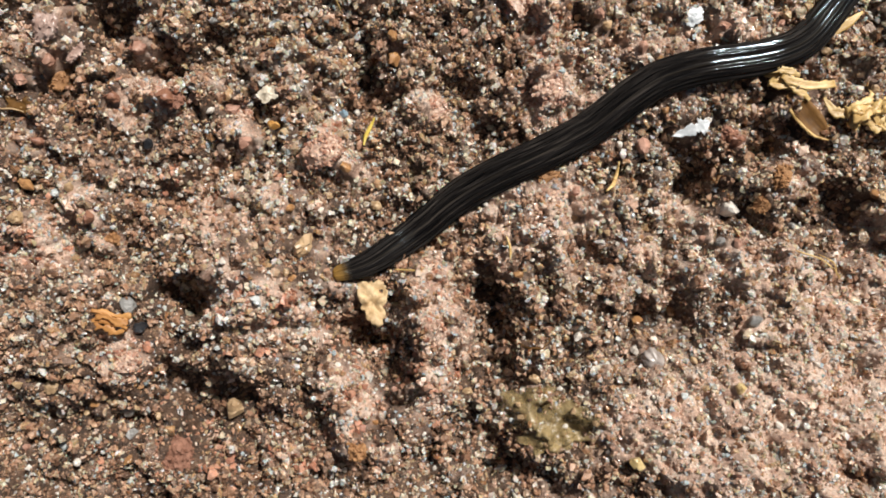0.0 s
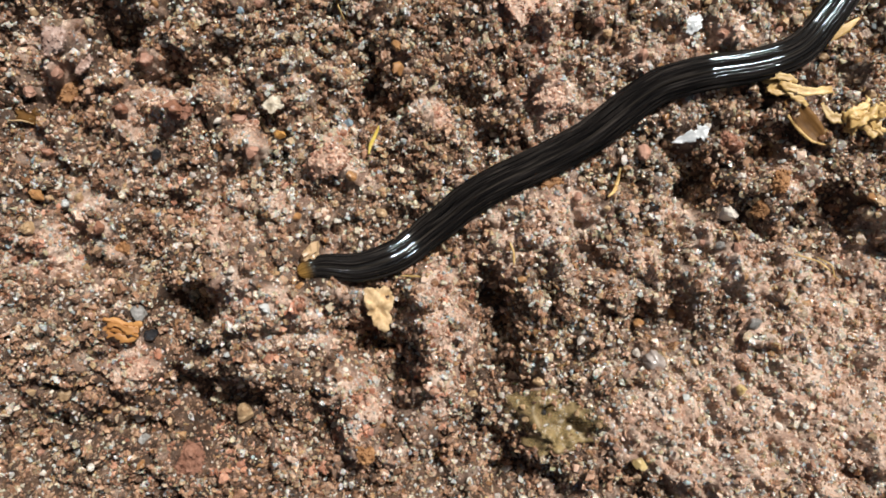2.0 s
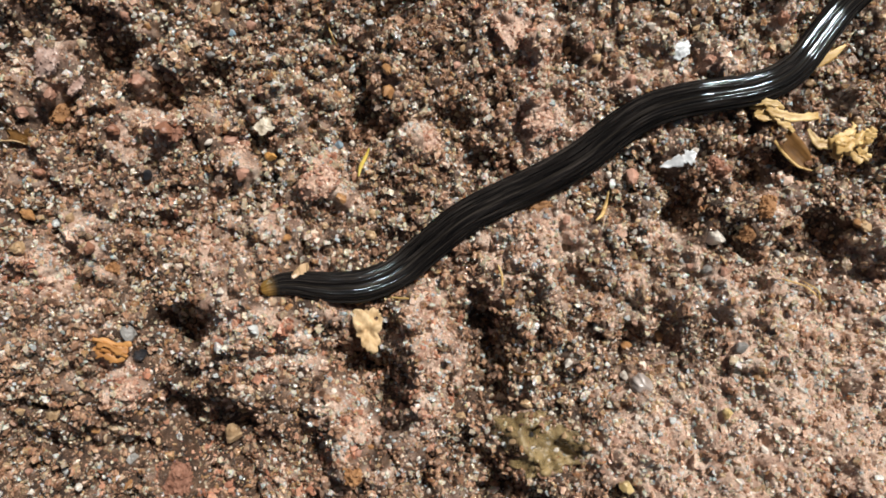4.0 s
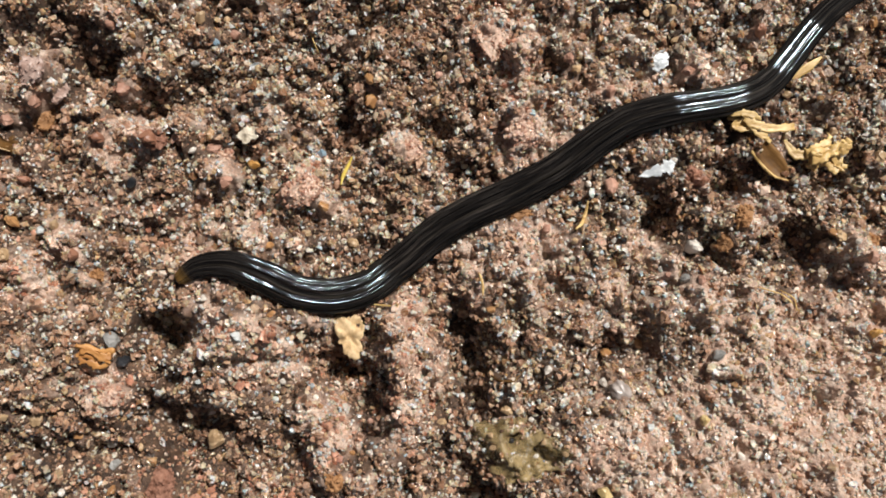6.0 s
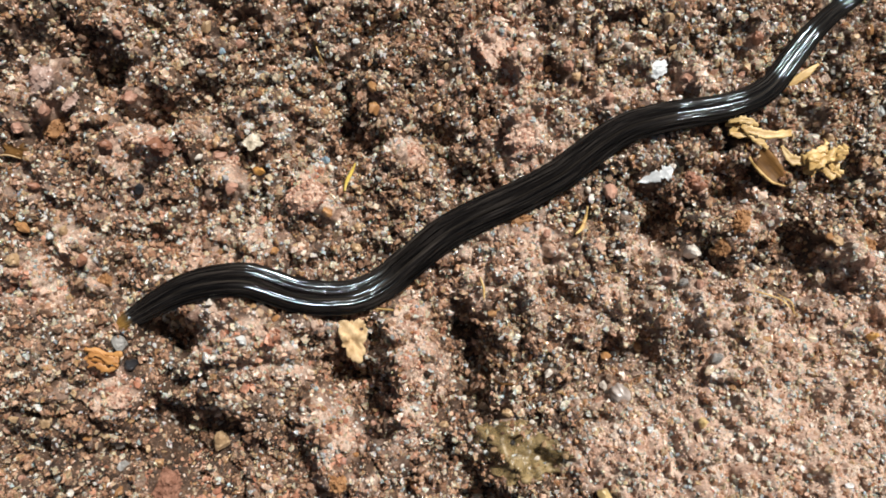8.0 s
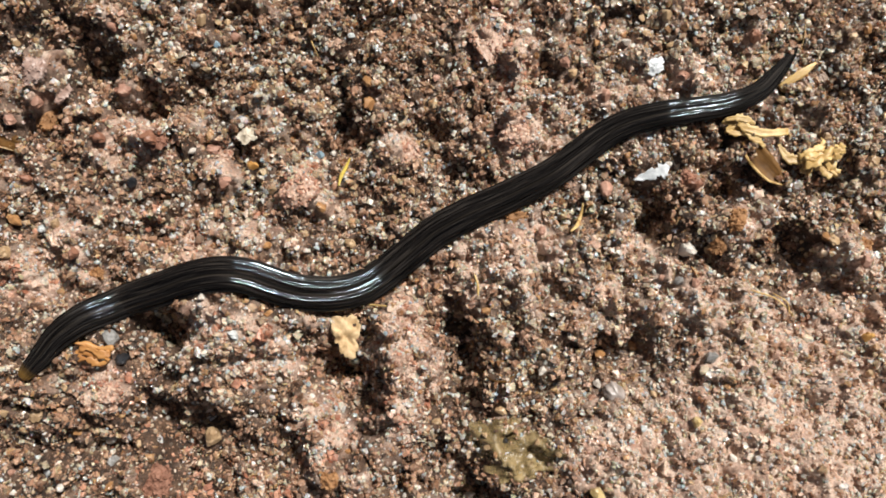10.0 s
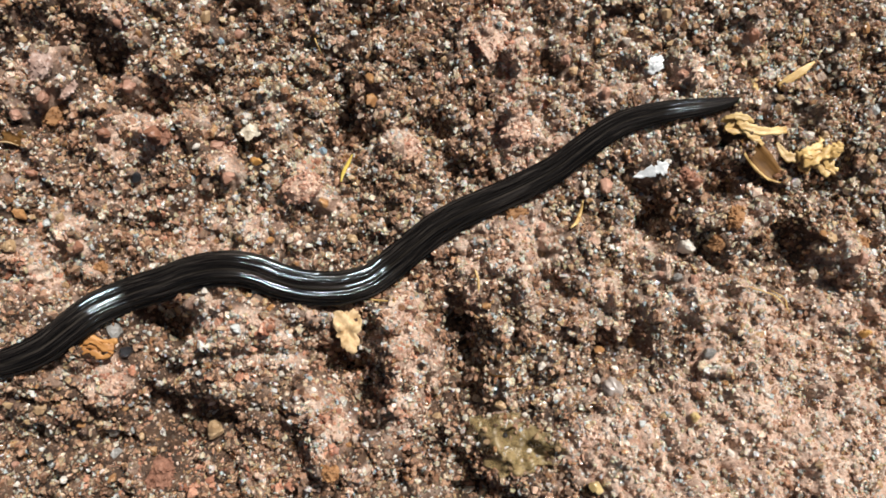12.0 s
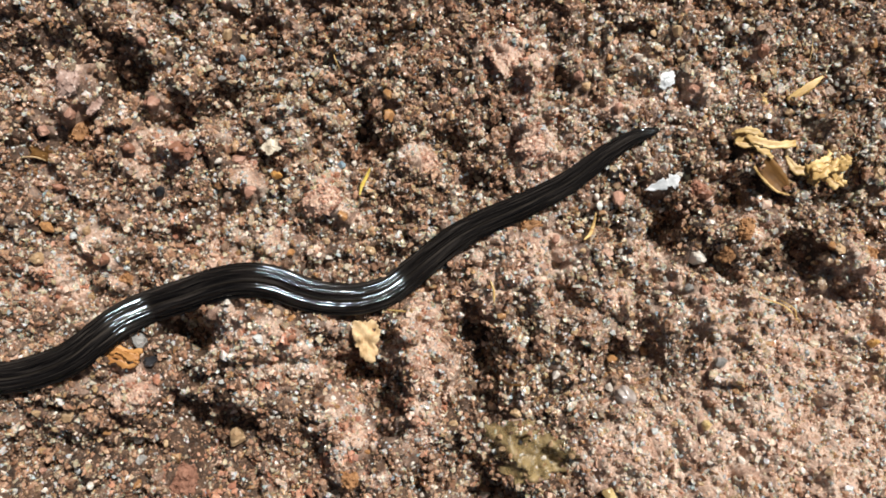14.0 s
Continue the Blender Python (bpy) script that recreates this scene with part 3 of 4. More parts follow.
PEBBLE_ROWS += [(21.9, 0.2, 1.80, "white"), (23.7, 0.3, 0.90, "tan"), (25.3, 1.8, 0.47, "white"), (26.8, 0.8, 0.47, "white"), (16.1, 3.6, 0.75, "pale"), (15.1, 0.8, 0.60, "white"), (14.8, 5.6, 1.30, "pink"), (22.6, 6.1, 1.50, "red"), (35.3, 1.2, 1.20, "tan"), (34.3, 1.5, 1.00, "orange"), (36.3, 0.7, 0.85, "white"), (22.6, -2.7, 1.20, "pink"), (27.3, -1.1, 0.70, "grey"), (21.3, -2.5, 1.30, "grey"), (19.8, -2.2, 0.80, "pink"), (15.3, -2.2, 0.70, "tan"), (24.8, -2.0, 0.47, "white"), (37.9, -7.2, 1.10, "amber"), (37.3, -0.7, 1.40, "pink"), (32.6, -6.0, 0.51, "white")]
PEBBLE_ROWS += [(-27.4, -9.8, 1.60, "black"), (-28.5, -7.9, 1.60, "grey"), (-17.9, -7.6, 1.20, "pale"), (-19.5, -16.4, 2.00, "tan"), (-23.3, -14.7, 0.60, "white"), (-18.6, -14.6, 0.70, "tan"), (-16.0, -14.7, 0.60, "white"), (-26.0, -17.2, 0.70, "tan"), (-34.0, -19.7, 0.90, "pale"), (-37.1, -19.7, 0.80, "pink"), (-37.0, -21.6, 0.72, "white"), (-32.7, -21.0, 0.85, "white"), (-23.7, -21.4, 0.60, "white"), (-28.5, -20.9, 1.10, "orange"), (-28.2, -18.7, 1.20, "grey"), (-37.7, -14.5, 1.00, "tan"), (-35.2, -14.7, 1.30, "tan"), (-34.2, -17.9, 0.47, "white"), (-31.2, -16.0, 1.10, "orange"), (-33.5, -16.0, 0.75, "pink"), (-19.2, -11.6, 0.68, "white"), (-21.0, -11.5, 0.60, "pale"), (-13.7, -11.5, 0.60, "white"), (-32.0, -16.9, 0.70, "tan"), (-28.7, -16.9, 1.20, "grey")]
PEBBLE_ROWS += [(-3.6, -18.7, 0.60, "white"), (4.5, -17.2, 0.80, "tan"), (7.8, -14.7, 0.47, "white"), (7.6, -18.7, 0.85, "white"), (9.3, -10.5, 0.94, "white"), (5.6, -14.0, 1.20, "tan"), (-7.7, -17.7, 0.70, "orange"), (0.1, -14.7, 1.00, "tan"), (-4.7, -12.5, 0.47, "white"), (-4.5, -9.5, 0.55, "white"), (4.8, -10.5, 0.47, "white"), (-6.2, -15.0, 0.75, "pink"), (-2.7, -21.4, 0.60, "white"), (-6.7, -7.0, 0.50, "tan"), (-11.0, -13.0, 0.51, "white")]
PEBBLE_ROWS += [(6.1, -16.6, 0.80, "black"), (8.2, -17.9, 0.55, "white"), (4.3, -16.1, 0.65, "tan"), (8.9, -16.7, 0.75, "tan"), (5.3, -17.9, 0.60, "orange"), (10.8, -17.6, 0.90, "tan"), (6.6, -19.5, 0.60, "tan"), (10.1, -15.2, 0.51, "white"), (11.8, -16.4, 0.80, "orange"), (3.8, -17.4, 0.60, "pale")]
PEBBLE_ROWS += [(14.1, -11.5, 1.10, "white"), (19.1, -12.5, 0.80, "tan"), (14.2, -9.0, 1.30, "orange"), (23.0, -14.9, 1.15, "yellow"), (14.2, -21.1, 1.60, "yellow"), (18.3, -15.5, 0.65, "pale"), (29.6, -14.5, 0.55, "white"), (32.8, -15.2, 0.55, "white"), (35.8, -15.7, 0.55, "white"), (26.8, -18.4, 0.77, "white"), (23.3, -18.2, 0.60, "white"), (24.3, -9.2, 1.30, "grey"), (35.3, -10.0, 0.60, "white"), (37.1, -14.0, 0.55, "white"), (16.8, -15.2, 0.55, "white"), (15.3, -15.2, 0.55, "white"), (29.1, -12.7, 0.55, "white"), (38.1, -10.5, 0.75, "tan"), (17.3, -8.2, 1.00, "orange")]
CLOD_ROWS = [(-34.9, 15.4, 2.6, 2.8, "rose"), (-33.4, 13.6, 2.2, 1.0, "rose"), (26.4, 2.7, 2.3, 1.7, "orange"), (25.2, 0.8, 1.8, 2.4, "orange"), (-34.2, 11.2, 2.0, 2.3, "orange"), (-30.0, -2.3, 1.7, 1.8, "orange"), (-28.7, -12.8, 2.2, 2.1, "pink"), (7.0, 3.0, 1.1, 2.2, "orange"), (-9.2, -20.0, 2.0, 1.8, "orange")]
CLOD_ROWS += [(22.1, 6.3, 2.1, 2.3, "red"), (15.9, -12.6, 1.9, 2.3, "grey"), (7.1, 10.2, 3.4, 4.4, "pink"), (-12.0, 4.9, 3.4, 3.8, "pink"), (-25.0, 9.5, 2.5, 1.8, "red"), (-2.7, 8.5, 2.9, 2.7, "pink"), (4.5, 18.4, 3.6, 4.2, "pink"), (-18.6, 8.3, 1.5, 1.7, "pink"), (-27.7, 13.8, 1.5, 1.4, "red"), (-24.6, -20.6, 4.0, 3.4, "red"), (37.4, 0.9, 1.7, 1.9, "orange")]

# Round places that loose grains leave free, because a thing lies there: x, y, radius.
FREE = [(*spot(x, y), 0.42 * d) for x, y, d, _ in PEBBLE_ROWS] + [(*spot(x, y), 0.28 * min(a, b)) for x, y, a, b, _ in CLOD_ROWS]
FREE += [(-8.1, -6.9, 1.0), (28.35, 7.85, 0.9), (26.2, 11.0, 1.5), (27.6, 10.6, 1.0), (29.2, 10.6, 0.7), (-29.7, -9.1, 0.8), (18.7, 6.8, 1.0), (5.4, -16.9, 0.9), (8.6, -17.6, 0.9), (7.0, -19.0, 0.7), (33.4, 8.4, 0.8), (31.0, 8.2, 0.7)]


def is_free(x, y, size):
    """Where a grain of that half size covers none of the things."""
    ok = np.ones(x.shape, bool)
    for cx, cy, r in FREE:
        ok &= np.hypot(x - cx, y - cy) > r + 0.6 * size
    return ok


# ---- sand and crumbs: uncountable, each grain a real angular body ----
def hull_shape(seed, points=13):
    """A small crystal: the flat-faced hull of points strewn over an uneven ball."""
    rng = np.random.RandomState(seed)
    p = rng.normal(size=(points, 3))
    p = p / np.linalg.norm(p, axis=1)[:, None] * rng.uniform(0.72, 1.12, (points, 1)) * rng.uniform(0.62, 1.2, 3)
    bm = bmesh.new()
    for q in p:
        bm.verts.new(q)
    out = bmesh.ops.convex_hull(bm, input=bm.verts)
    bmesh.ops.delete(bm, geom=[e for e in out["geom_interior"] if isinstance(e, bmesh.types.BMVert)], context="VERTS")
    bmesh.ops.triangulate(bm, faces=bm.faces)
    bmesh.ops.recalc_face_normals(bm, faces=bm.faces)
    bm.verts.index_update()
    v = np.array([list(k.co) for k in bm.verts])
    f = np.array([[k.index for k in q.verts] for q in bm.faces])
    bm.free()
    return v, f


def crumb_shape(seed, bits=9):
    """Several grains caked into one crumb."""
    rng = np.random.RandomState(seed)
    verts, faces, start = [], [], 0
    for k in range(bits):
        v, f = hull_shape(seed * 31 + k, 10)
        way = rng.normal(size=3)
        way = way / np.linalg.norm(way) * rng.uniform(0.30, 0.72)
        verts.append(v * rng.uniform(0.30, 0.58) + way)
        faces.append(f + start)
        start += len(v)
    return np.concatenate(verts), np.concatenate(faces)


def rock_shape(seed, level):
    """A unit stone: a fine ball knocked about and cut by a few planes."""
    rng = np.random.RandomState(seed)
    bm = bmesh.new()
    bmesh.ops.create_icosphere(bm, subdivisions=level, radius=1.0)
    v = np.array([list(k.co) for k in bm.verts])
    f = np.array([[k.index for k in q.verts] for q in bm.faces])
    bm.free()
    v = v * (1 + 0.22 * lattice(v[:, 0] * 3 + 50, v[:, 1] * 3 + 2 * v[:, 2] + 50, 1.3, seed) + 0.14 * lattice(v[:, 0] * 3 + 80, v[:, 2] * 3 + 2 * v[:, 1] + 80, 0.5, seed + 1))[:, None]
    v = v * rng.uniform(0.94, 1.06, (len(v), 1))
    for _ in range(7):
        n = rng.normal(size=3)
        n /= np.linalg.norm(n)
        over = np.maximum(v @ n - rng.uniform(0.55, 0.85), 0)
        v = v - over[:, None] * n * 0.92
    return v * rng.uniform(0.65, 1.2, 3), f


def turns(rng, n):
    q = rng.normal(size=(n, 4))
    q /= np.linalg.norm(q, axis=1)[:, None]
    w, x, y, z = q.T
    return np.stack([1 - 2 * (y * y + z * z), 2 * (x * y - z * w), 2 * (x * z + y * w), 2 * (x * y + z * w), 1 - 2 * (x * x + z * z), 2 * (y * z - x * w), 2 * (x * z - y * w), 2 * (y * z + x * w), 1 - 2 * (x * x + y * y)], -1).reshape(n, 3, 3)


def dark_zone(x, y):
    """Where dark minerals gather: higher is darker."""
    return 0.5 + 0.5 * lattice(x, y, 5.0, 31) + 0.35 * lattice(x, y, 1.7, 32)


# Stretches of dark grit, several set in hollows to deepen their shade: x, y, half length, half width, turn, share.
# Stretches rich in pale sand: x, y, half length, half width, turn.
GRIT = ((-24.0, -16.5, 14.0, 5.5, -6, 1.0), (-32.5, 18.0, 6.0, 4.0, -20, 0.6), (1.6, -11.5, 1.8, 5.5, 8, 0.7), (31.0, 0.4, 3.0, 3.4, 0, 0.5), (-7.4, 12.0, 1.8, 3.2, 0, 0.6), (17.2, -9.2, 1.6, 3.0, 25, 0.5))
PALE = ((-17.0, 2.8, 5.0, 2.6, 0), (7.3, -8.0, 3.4, 5.0, 10), (16.0, -13.0, 3.5, 3.0, 0), (26.0, -9.5, 3.0, 2.0, 0), (-5.7, 8.2, 2.8, 1.8, 0), (15.5, 5.0, 3.5, 5.5, 0), (14.5, 18.0, 5.0, 4.0, 0), (36.0, 1.0, 3.0, 4.5, 0), (-17.5, -9.5, 3.0, 2.6, 0), (35.0, -9.0, 3.0, 2.0, 0), (25.0, 18.5, 7.0, 4.0, 0), (34.5, 14.0, 5.0, 6.0, 0), (20.5, 8.5, 3.0, 2.0, 0), (-14.0, 15.0, 5.0, 4.0, 0))


def grit_bed(x, y):
    """How far the soil is dark grit, including that which deepens the shade in hollows."""
    wx = x + lattice(x, y, 2.4, 33)
    return np.clip(sum(g[5] * feature(wx, y, *g[:5], 1.3) for g in GRIT), 0, 1)


def pale_sand(x, y):
    """How far the soil is pale sand."""
    wx, wy = x + 1.2 * lattice(x, y, 1.9, 34), y + 1.2 * lattice(x, y, 1.9, 35)
    return np.clip(sum(feature(wx, wy, *g, 1.2) for g in PALE), 0, 1)


# Stretches of rusty red soil: x, y, half length, half width, turn.
RUSTY = ((-25.0, -20.5, 5.5, 2.6, 0), (-15.5, -19.5, 3.0, 2.6, 0), (-9.5, -14.0, 2.6, 5.0, 10), (-37.0, -3.0, 3.5, 4.0, 0), (-16.5, -8.0, 4.0, 2.6, 0), (-2.8, -10.0, 2.2, 6.0, 5), (-28.5, -12.5, 3.0, 2.2, 0), (-26.0, 2.5, 4.0, 2.4, -25), (-12.0, 5.0, 2.6, 2.6, 0), (5.5, 15.0, 2.6, 6.0, 0), (-26.0, 9.5, 3.0, 2.0, 0))


def rusty(x, y):
    """How far the soil is rusty red."""
    wx, wy = x + 1.2 * lattice(x, y, 1.9, 36), y + 1.2 * lattice(x, y, 1.9, 37)
    return np.clip(sum(feature(wx, wy, *g, 1.2) for g in RUSTY), 0, 1)


def scatter(name, label, category, material, count, sizes, sink, seed, keep, crumbly=False, points=11, everywhere=False):
    rng = np.random.RandomState(seed)
    x, y = rng.uniform(-43.5, 43.5, count), rng.uniform(-26.5, 26.5, count)
    ok = rng.uniform(0, 1, count) < keep(x, y)
    x, y = x[ok], y[ok]
    size = sizes[0] * (sizes[1] / sizes[0]) ** (rng.uniform(0, 1, len(x)) ** 1.4) / 2
    ok = is_free(x, y, size) | everywhere
    x, y, size = x[ok], y[ok], size[ok]
    n = len(x)
    z = soil_at(x, y) + size * rng.uniform(*sink, n)
    r = turns(rng, n)
    kinds = [crumb_shape(seed * 10 + k) if crumbly else hull_shape(seed * 10 + k, points) for k in range(8)]
    which = rng.randint(0, 8, n)
    verts, faces, start = [], [], 0
    for k, (v, f) in enumerate(kinds):
        m = which == k
        p = np.einsum("nij,vj->nvi", r[m], v) * size[m][:, None, None] + np.stack([x[m], y[m], z[m]], -1)[:, None, :]
        verts.append(p.reshape(-1, 3))
        faces.append((f[None] + (np.arange(m.sum()) * len(v))[:, None, None] + start).reshape(-1, 3))
        start += m.sum() * len(v)
    ob = new(name, mesh_from(name, np.concatenate(verts) * MM, np.concatenate(faces), material))
    return tagged(ob, label, category, kind="stuff")


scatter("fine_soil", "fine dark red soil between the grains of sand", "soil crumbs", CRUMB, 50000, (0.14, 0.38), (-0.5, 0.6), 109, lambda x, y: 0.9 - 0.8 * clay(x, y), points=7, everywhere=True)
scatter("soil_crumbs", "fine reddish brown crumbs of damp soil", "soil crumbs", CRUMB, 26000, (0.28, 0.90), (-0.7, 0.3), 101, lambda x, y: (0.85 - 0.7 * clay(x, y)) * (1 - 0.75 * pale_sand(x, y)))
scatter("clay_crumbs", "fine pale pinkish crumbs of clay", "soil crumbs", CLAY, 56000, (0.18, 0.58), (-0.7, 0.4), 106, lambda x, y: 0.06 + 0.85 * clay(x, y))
scatter("red_crumbs", "rusty red crumbs of damp soil", "soil crumbs", RUST, 26000, (0.22, 0.75), (-0.6, 0.45), 110, lambda x, y: 0.7 * rusty(x, y))
scatter("red_lumps", "coarse lumps of rusty red soil", "soil crumbs", RUST, 1500, (1.0, 2.5), (-0.55, 0.1), 111, lambda x, y: 0.8 * rusty(x, y), True)
scatter("sand_grains", "glinting tan and white grains of quartz sand", "sand", QUARTZ, 37000, (0.30, 0.98), (-0.65, 0.45), 102, lambda x, y: np.clip(0.42 + 0.40 * dark_zone(x, y) - 0.34 * clay(x, y) + 0.4 * pale_sand(x, y), 0, 1) * (1 - 0.55 * grit_bed(x, y)))
scatter("dark_grains", "black and grey grains of mineral sand", "sand", DARK, 12000, (0.22, 0.70), (-0.4, 0.4), 103, lambda x, y: np.clip(0.15 + 0.75 * dark_zone(x, y) - 0.85 * clay(x, y) + 0.9 * grit_bed(x, y) - 0.2 * pale_sand(x, y), 0, 1))
scatter("coarse_crumbs", "coarse crumbs of reddish soil", "soil crumbs", CRUMB, 4200, (0.8, 2.0), (-0.5, 0.25), 104, lambda x, y: (0.95 - 0.6 * clay(x, y)) * (1 - 0.1 * grit_bed(x, y)), True)
scatter("coarse_clay", "coarse crumbs of pale pinkish clay", "soil crumbs", CLAY, 3800, (0.7, 1.9), (-0.6, 0.15), 107, lambda x, y: 0.15 + 0.7 * clay(x, y), True)
scatter("coarse_grains", "coarse pale grains of sand", "sand", QUARTZ, 5200, (0.70, 1.25), (-0.4, 0.35), 105, lambda x, y: 0.36 - 0.25 * clay(x, y) + 0.6 * pale_sand(x, y))
scatter("quartz_glints", "tiny near-white grains of quartz, coloured to stand in for glints", "sand", GLINT, 20000, (0.24, 0.74), (-0.1, 0.8), 108, lambda x, y: np.clip(0.28 + 0.4 * dark_zone(x, y) + 0.45 * clay(x, y) + 0.5 * pale_sand(x, y), 0, 1) * (1 - 0.65 * grit_bed(x, y)))


# ---- builders for the things that lie on the soil ----
def part(name, me, parent, label=""):
    ob = new(name, me)
    ob.parent = parent
    return tagged(ob, label) if label else ob


def blade_shape(path, widths, thick, seed, curl=0.0, rows=5, rough=0.12):
    """A solid strip along a path of (x, y, z) with that width at each point: straw, fibre, splinter, husk."""
    rng = np.random.RandomState(seed)
    p = np.array(path, float)
    n = max(10, 4 * len(p))
    s, t = np.linspace(0, 1, len(p)), np.linspace(0, 1, n)
    line = np.stack([np.interp(t, s, p[:, k]) for k in range(3)], -1)
    for _ in range(2):
        line[1:-1] = (line[:-2] + 2 * line[1:-1] + line[2:]) / 4
    w = np.interp(t, np.linspace(0, 1, len(widths)), widths) * (1 + rng.uniform(-rough, rough, n))
    d = np.gradient(line, axis=0)
    side = np.stack([-d[:, 1], d[:, 0], 0 * t], -1)
    side /= np.linalg.norm(side, axis=1)[:, None] + 1e-9
    verts = []
    for top in (1, -1):
        for k in range(rows):
            a = k / (rows - 1) * 2 - 1
            up = curl * a * a + top * thick / 2 * (1 - 0.7 * a * a) + rng.uniform(-1, 1, n) * thick * 0.2
            verts.append(line + side * (w / 2 * a)[:, None] + np.stack([0 * t, 0 * t, up], -1))
    v = np.stack(verts)
    idx = np.arange(2 * rows * n).reshape(2 * rows, n)
    ring = list(idx[:rows]) + list(idx[rows:][::-1])
    faces = []
    for k in range(2 * rows):
        a, b = ring[k], ring[(k + 1) % (2 * rows)]
        faces += [(a[i], a[i + 1], b[i + 1], b[i]) for i in range(n - 1)]
    for k in range(rows - 1):
        faces += [(idx[k][0], idx[k + 1][0], idx[rows + k + 1][0], idx[rows + k][0]), (idx[k + 1][-1], idx[k][-1], idx[rows + k][-1], idx[rows + k + 1][-1])]
    return v.reshape(-1, 3) * MM, np.array(faces)


def blade(name, path, widths, thick, material, seed, curl=0.0, rows=5, rough=0.12):
    return mesh_from(name, *blade_shape(path, widths, thick, seed, curl, rows, rough), material, True)


def frayed(name, length, width, strips, material, seed):
    """A frayed scrap of straw: strips that lie side by side, split and curl."""
    rng = np.random.RandomState(seed)
    verts, faces, start = [], [], 0
    for k in range(strips):
        off = (k / max(1, strips - 1) - 0.5) * width
        a, c = -length / 2 * rng.uniform(0.55, 1.1), length / 2 * rng.uniform(0.5, 1.1)
        bow = rng.uniform(-0.25, 0.25, 4) * width
        path = [(a + (c - a) * q, off + bow[i] * 1.2, 0.15 + abs(bow[3 - i]) * 1.4) for i, q in enumerate((0, 0.35, 0.7, 1))]
        v, f = blade_shape(path, rng.uniform(0.25, 1.0, 5) * width / strips * 3.0, 0.3, seed + k, rng.uniform(-0.15, 0.15), 5, 0.4)
        verts.append(v)
        faces.append(f + start)
        start += len(v)
    return mesh_from(name, np.concatenate(verts), np.concatenate(faces), material, True)


def plate(name, a, b, corners, thick, material, seed, curl=0.3, jag=0.12, crumple=0.0, over=None, points=(), cut=0.42):
    """A thin broken piece of half sizes a, b with that many blunt corners, curled and uneven."""
    rng = np.random.RandomState(seed)
    n, rings = 44, 9
    ang = np.linspace(0, 2 * math.pi, n, endpoint=False)
    knots = np.sort(rng.uniform(0, 2 * math.pi / corners * 0.5, corners) + np.arange(corners) * 2 * math.pi / corners)
    knots = np.radians(points) if points else knots
    gap = np.min(np.abs((ang[:, None] - knots[None] + math.pi) % (2 * math.pi) - math.pi), axis=1)
    r = 1.0 - cut * np.clip(gap / (math.pi / corners), 0, 1) + rng.uniform(-jag, jag, n)
    bend = rng.uniform(-1, 1, 4)
    verts = []
    if over:
        home = float(soil_at(*over))
    for top in (1, -1):
        for k in range(rings):
            q = (k + 0.02) / (rings - 1 + 0.02)
            x, y = np.cos(ang) * r * q * a, np.sin(ang) * r * q * b
            u, v = x / a, y / b
            z = curl * (bend[0] * u * u + bend[1] * v * v + 0.6 * bend[2] * u * v + 0.3 * bend[3] * np.sin(3 * u + v)) + top * thick / 2 * (1 - 0.5 * q) + rng.uniform(-1, 1, n) * thick * 0.18
            z = z + crumple * (lattice(x + 30 + seed, y + 30, 0.7, 41) + 0.6 * lattice(x + 30 + seed, y + 30, 0.3, 42))
            if over:
                z = z + smoothed(soil_at(x + over[0], y + over[1]), 5) - home
            verts.append(np.stack([x, y, z], -1))
    idx = np.arange(2 * rings * n).reshape(2 * rings, n)
    faces = []
    for base, flip in ((0, False), (rings, True)):
        for k in range(rings - 1):
            for i in range(n):
                j = (i + 1) % n
                f = (idx[base + k][i], idx[base + k + 1][i], idx[base + k + 1][j], idx[base + k][j])
                faces.append(f[::-1] if flip else f)
    for i in range(n):
        j = (i + 1) % n
        faces.append((idx[rings - 1][i], idx[2 * rings - 1][i], idx[2 * rings - 1][j], idx[rings - 1][j]))
    return mesh_from(name, np.stack(verts).reshape(-1, 3) * MM, faces, material, True)


def lump(name, size, material, seed, level=5, knobs=0.42):
    """A rounded uneven clod."""
    v, f = rock_shape(seed, level)
    v = v / np.linalg.norm(v, axis=1)[:, None] ** 0.6
    r = 1 + knobs * lattice(v[:, 0] * 9 + 40, v[:, 1] * 9 + 7 * v[:, 2] + 40, 3.1, seed) + 0.6 * knobs * lattice(v[:, 0] * 9 + 90, v[:, 2] * 9 + 5 * v[:, 1] + 90, 1.2, seed + 1) + 0.18 * knobs * lattice(v[:, 0] * 9 + 4 * v[:, 2] + 60, v[:, 1] * 9 + 3 * v[:, 2] + 60, 0.6, seed + 2)
    return mesh_from(name, v * r[:, None] * np.array(size) / 2 * MM, f, material, True)


def lay(ob, x, y, up=0.0, turn=0.0, rx=0.0, ry=0.0):
    """Sets a thing down on the soil at x, y; up lifts its middle above the soil; all in millimetres."""
    x, y = spot(x, y)
    ring = [float(soil_at(x + a, y + b)) for a, b in ((0, 0), (0.7, 0), (-0.7, 0), (0, 0.7), (0, -0.7))]
    ob.matrix_world = pose(x * MM, y * MM, (max(ring[0], sum(ring) / 5) + up) * MM, rx, ry, turn)
    return ob


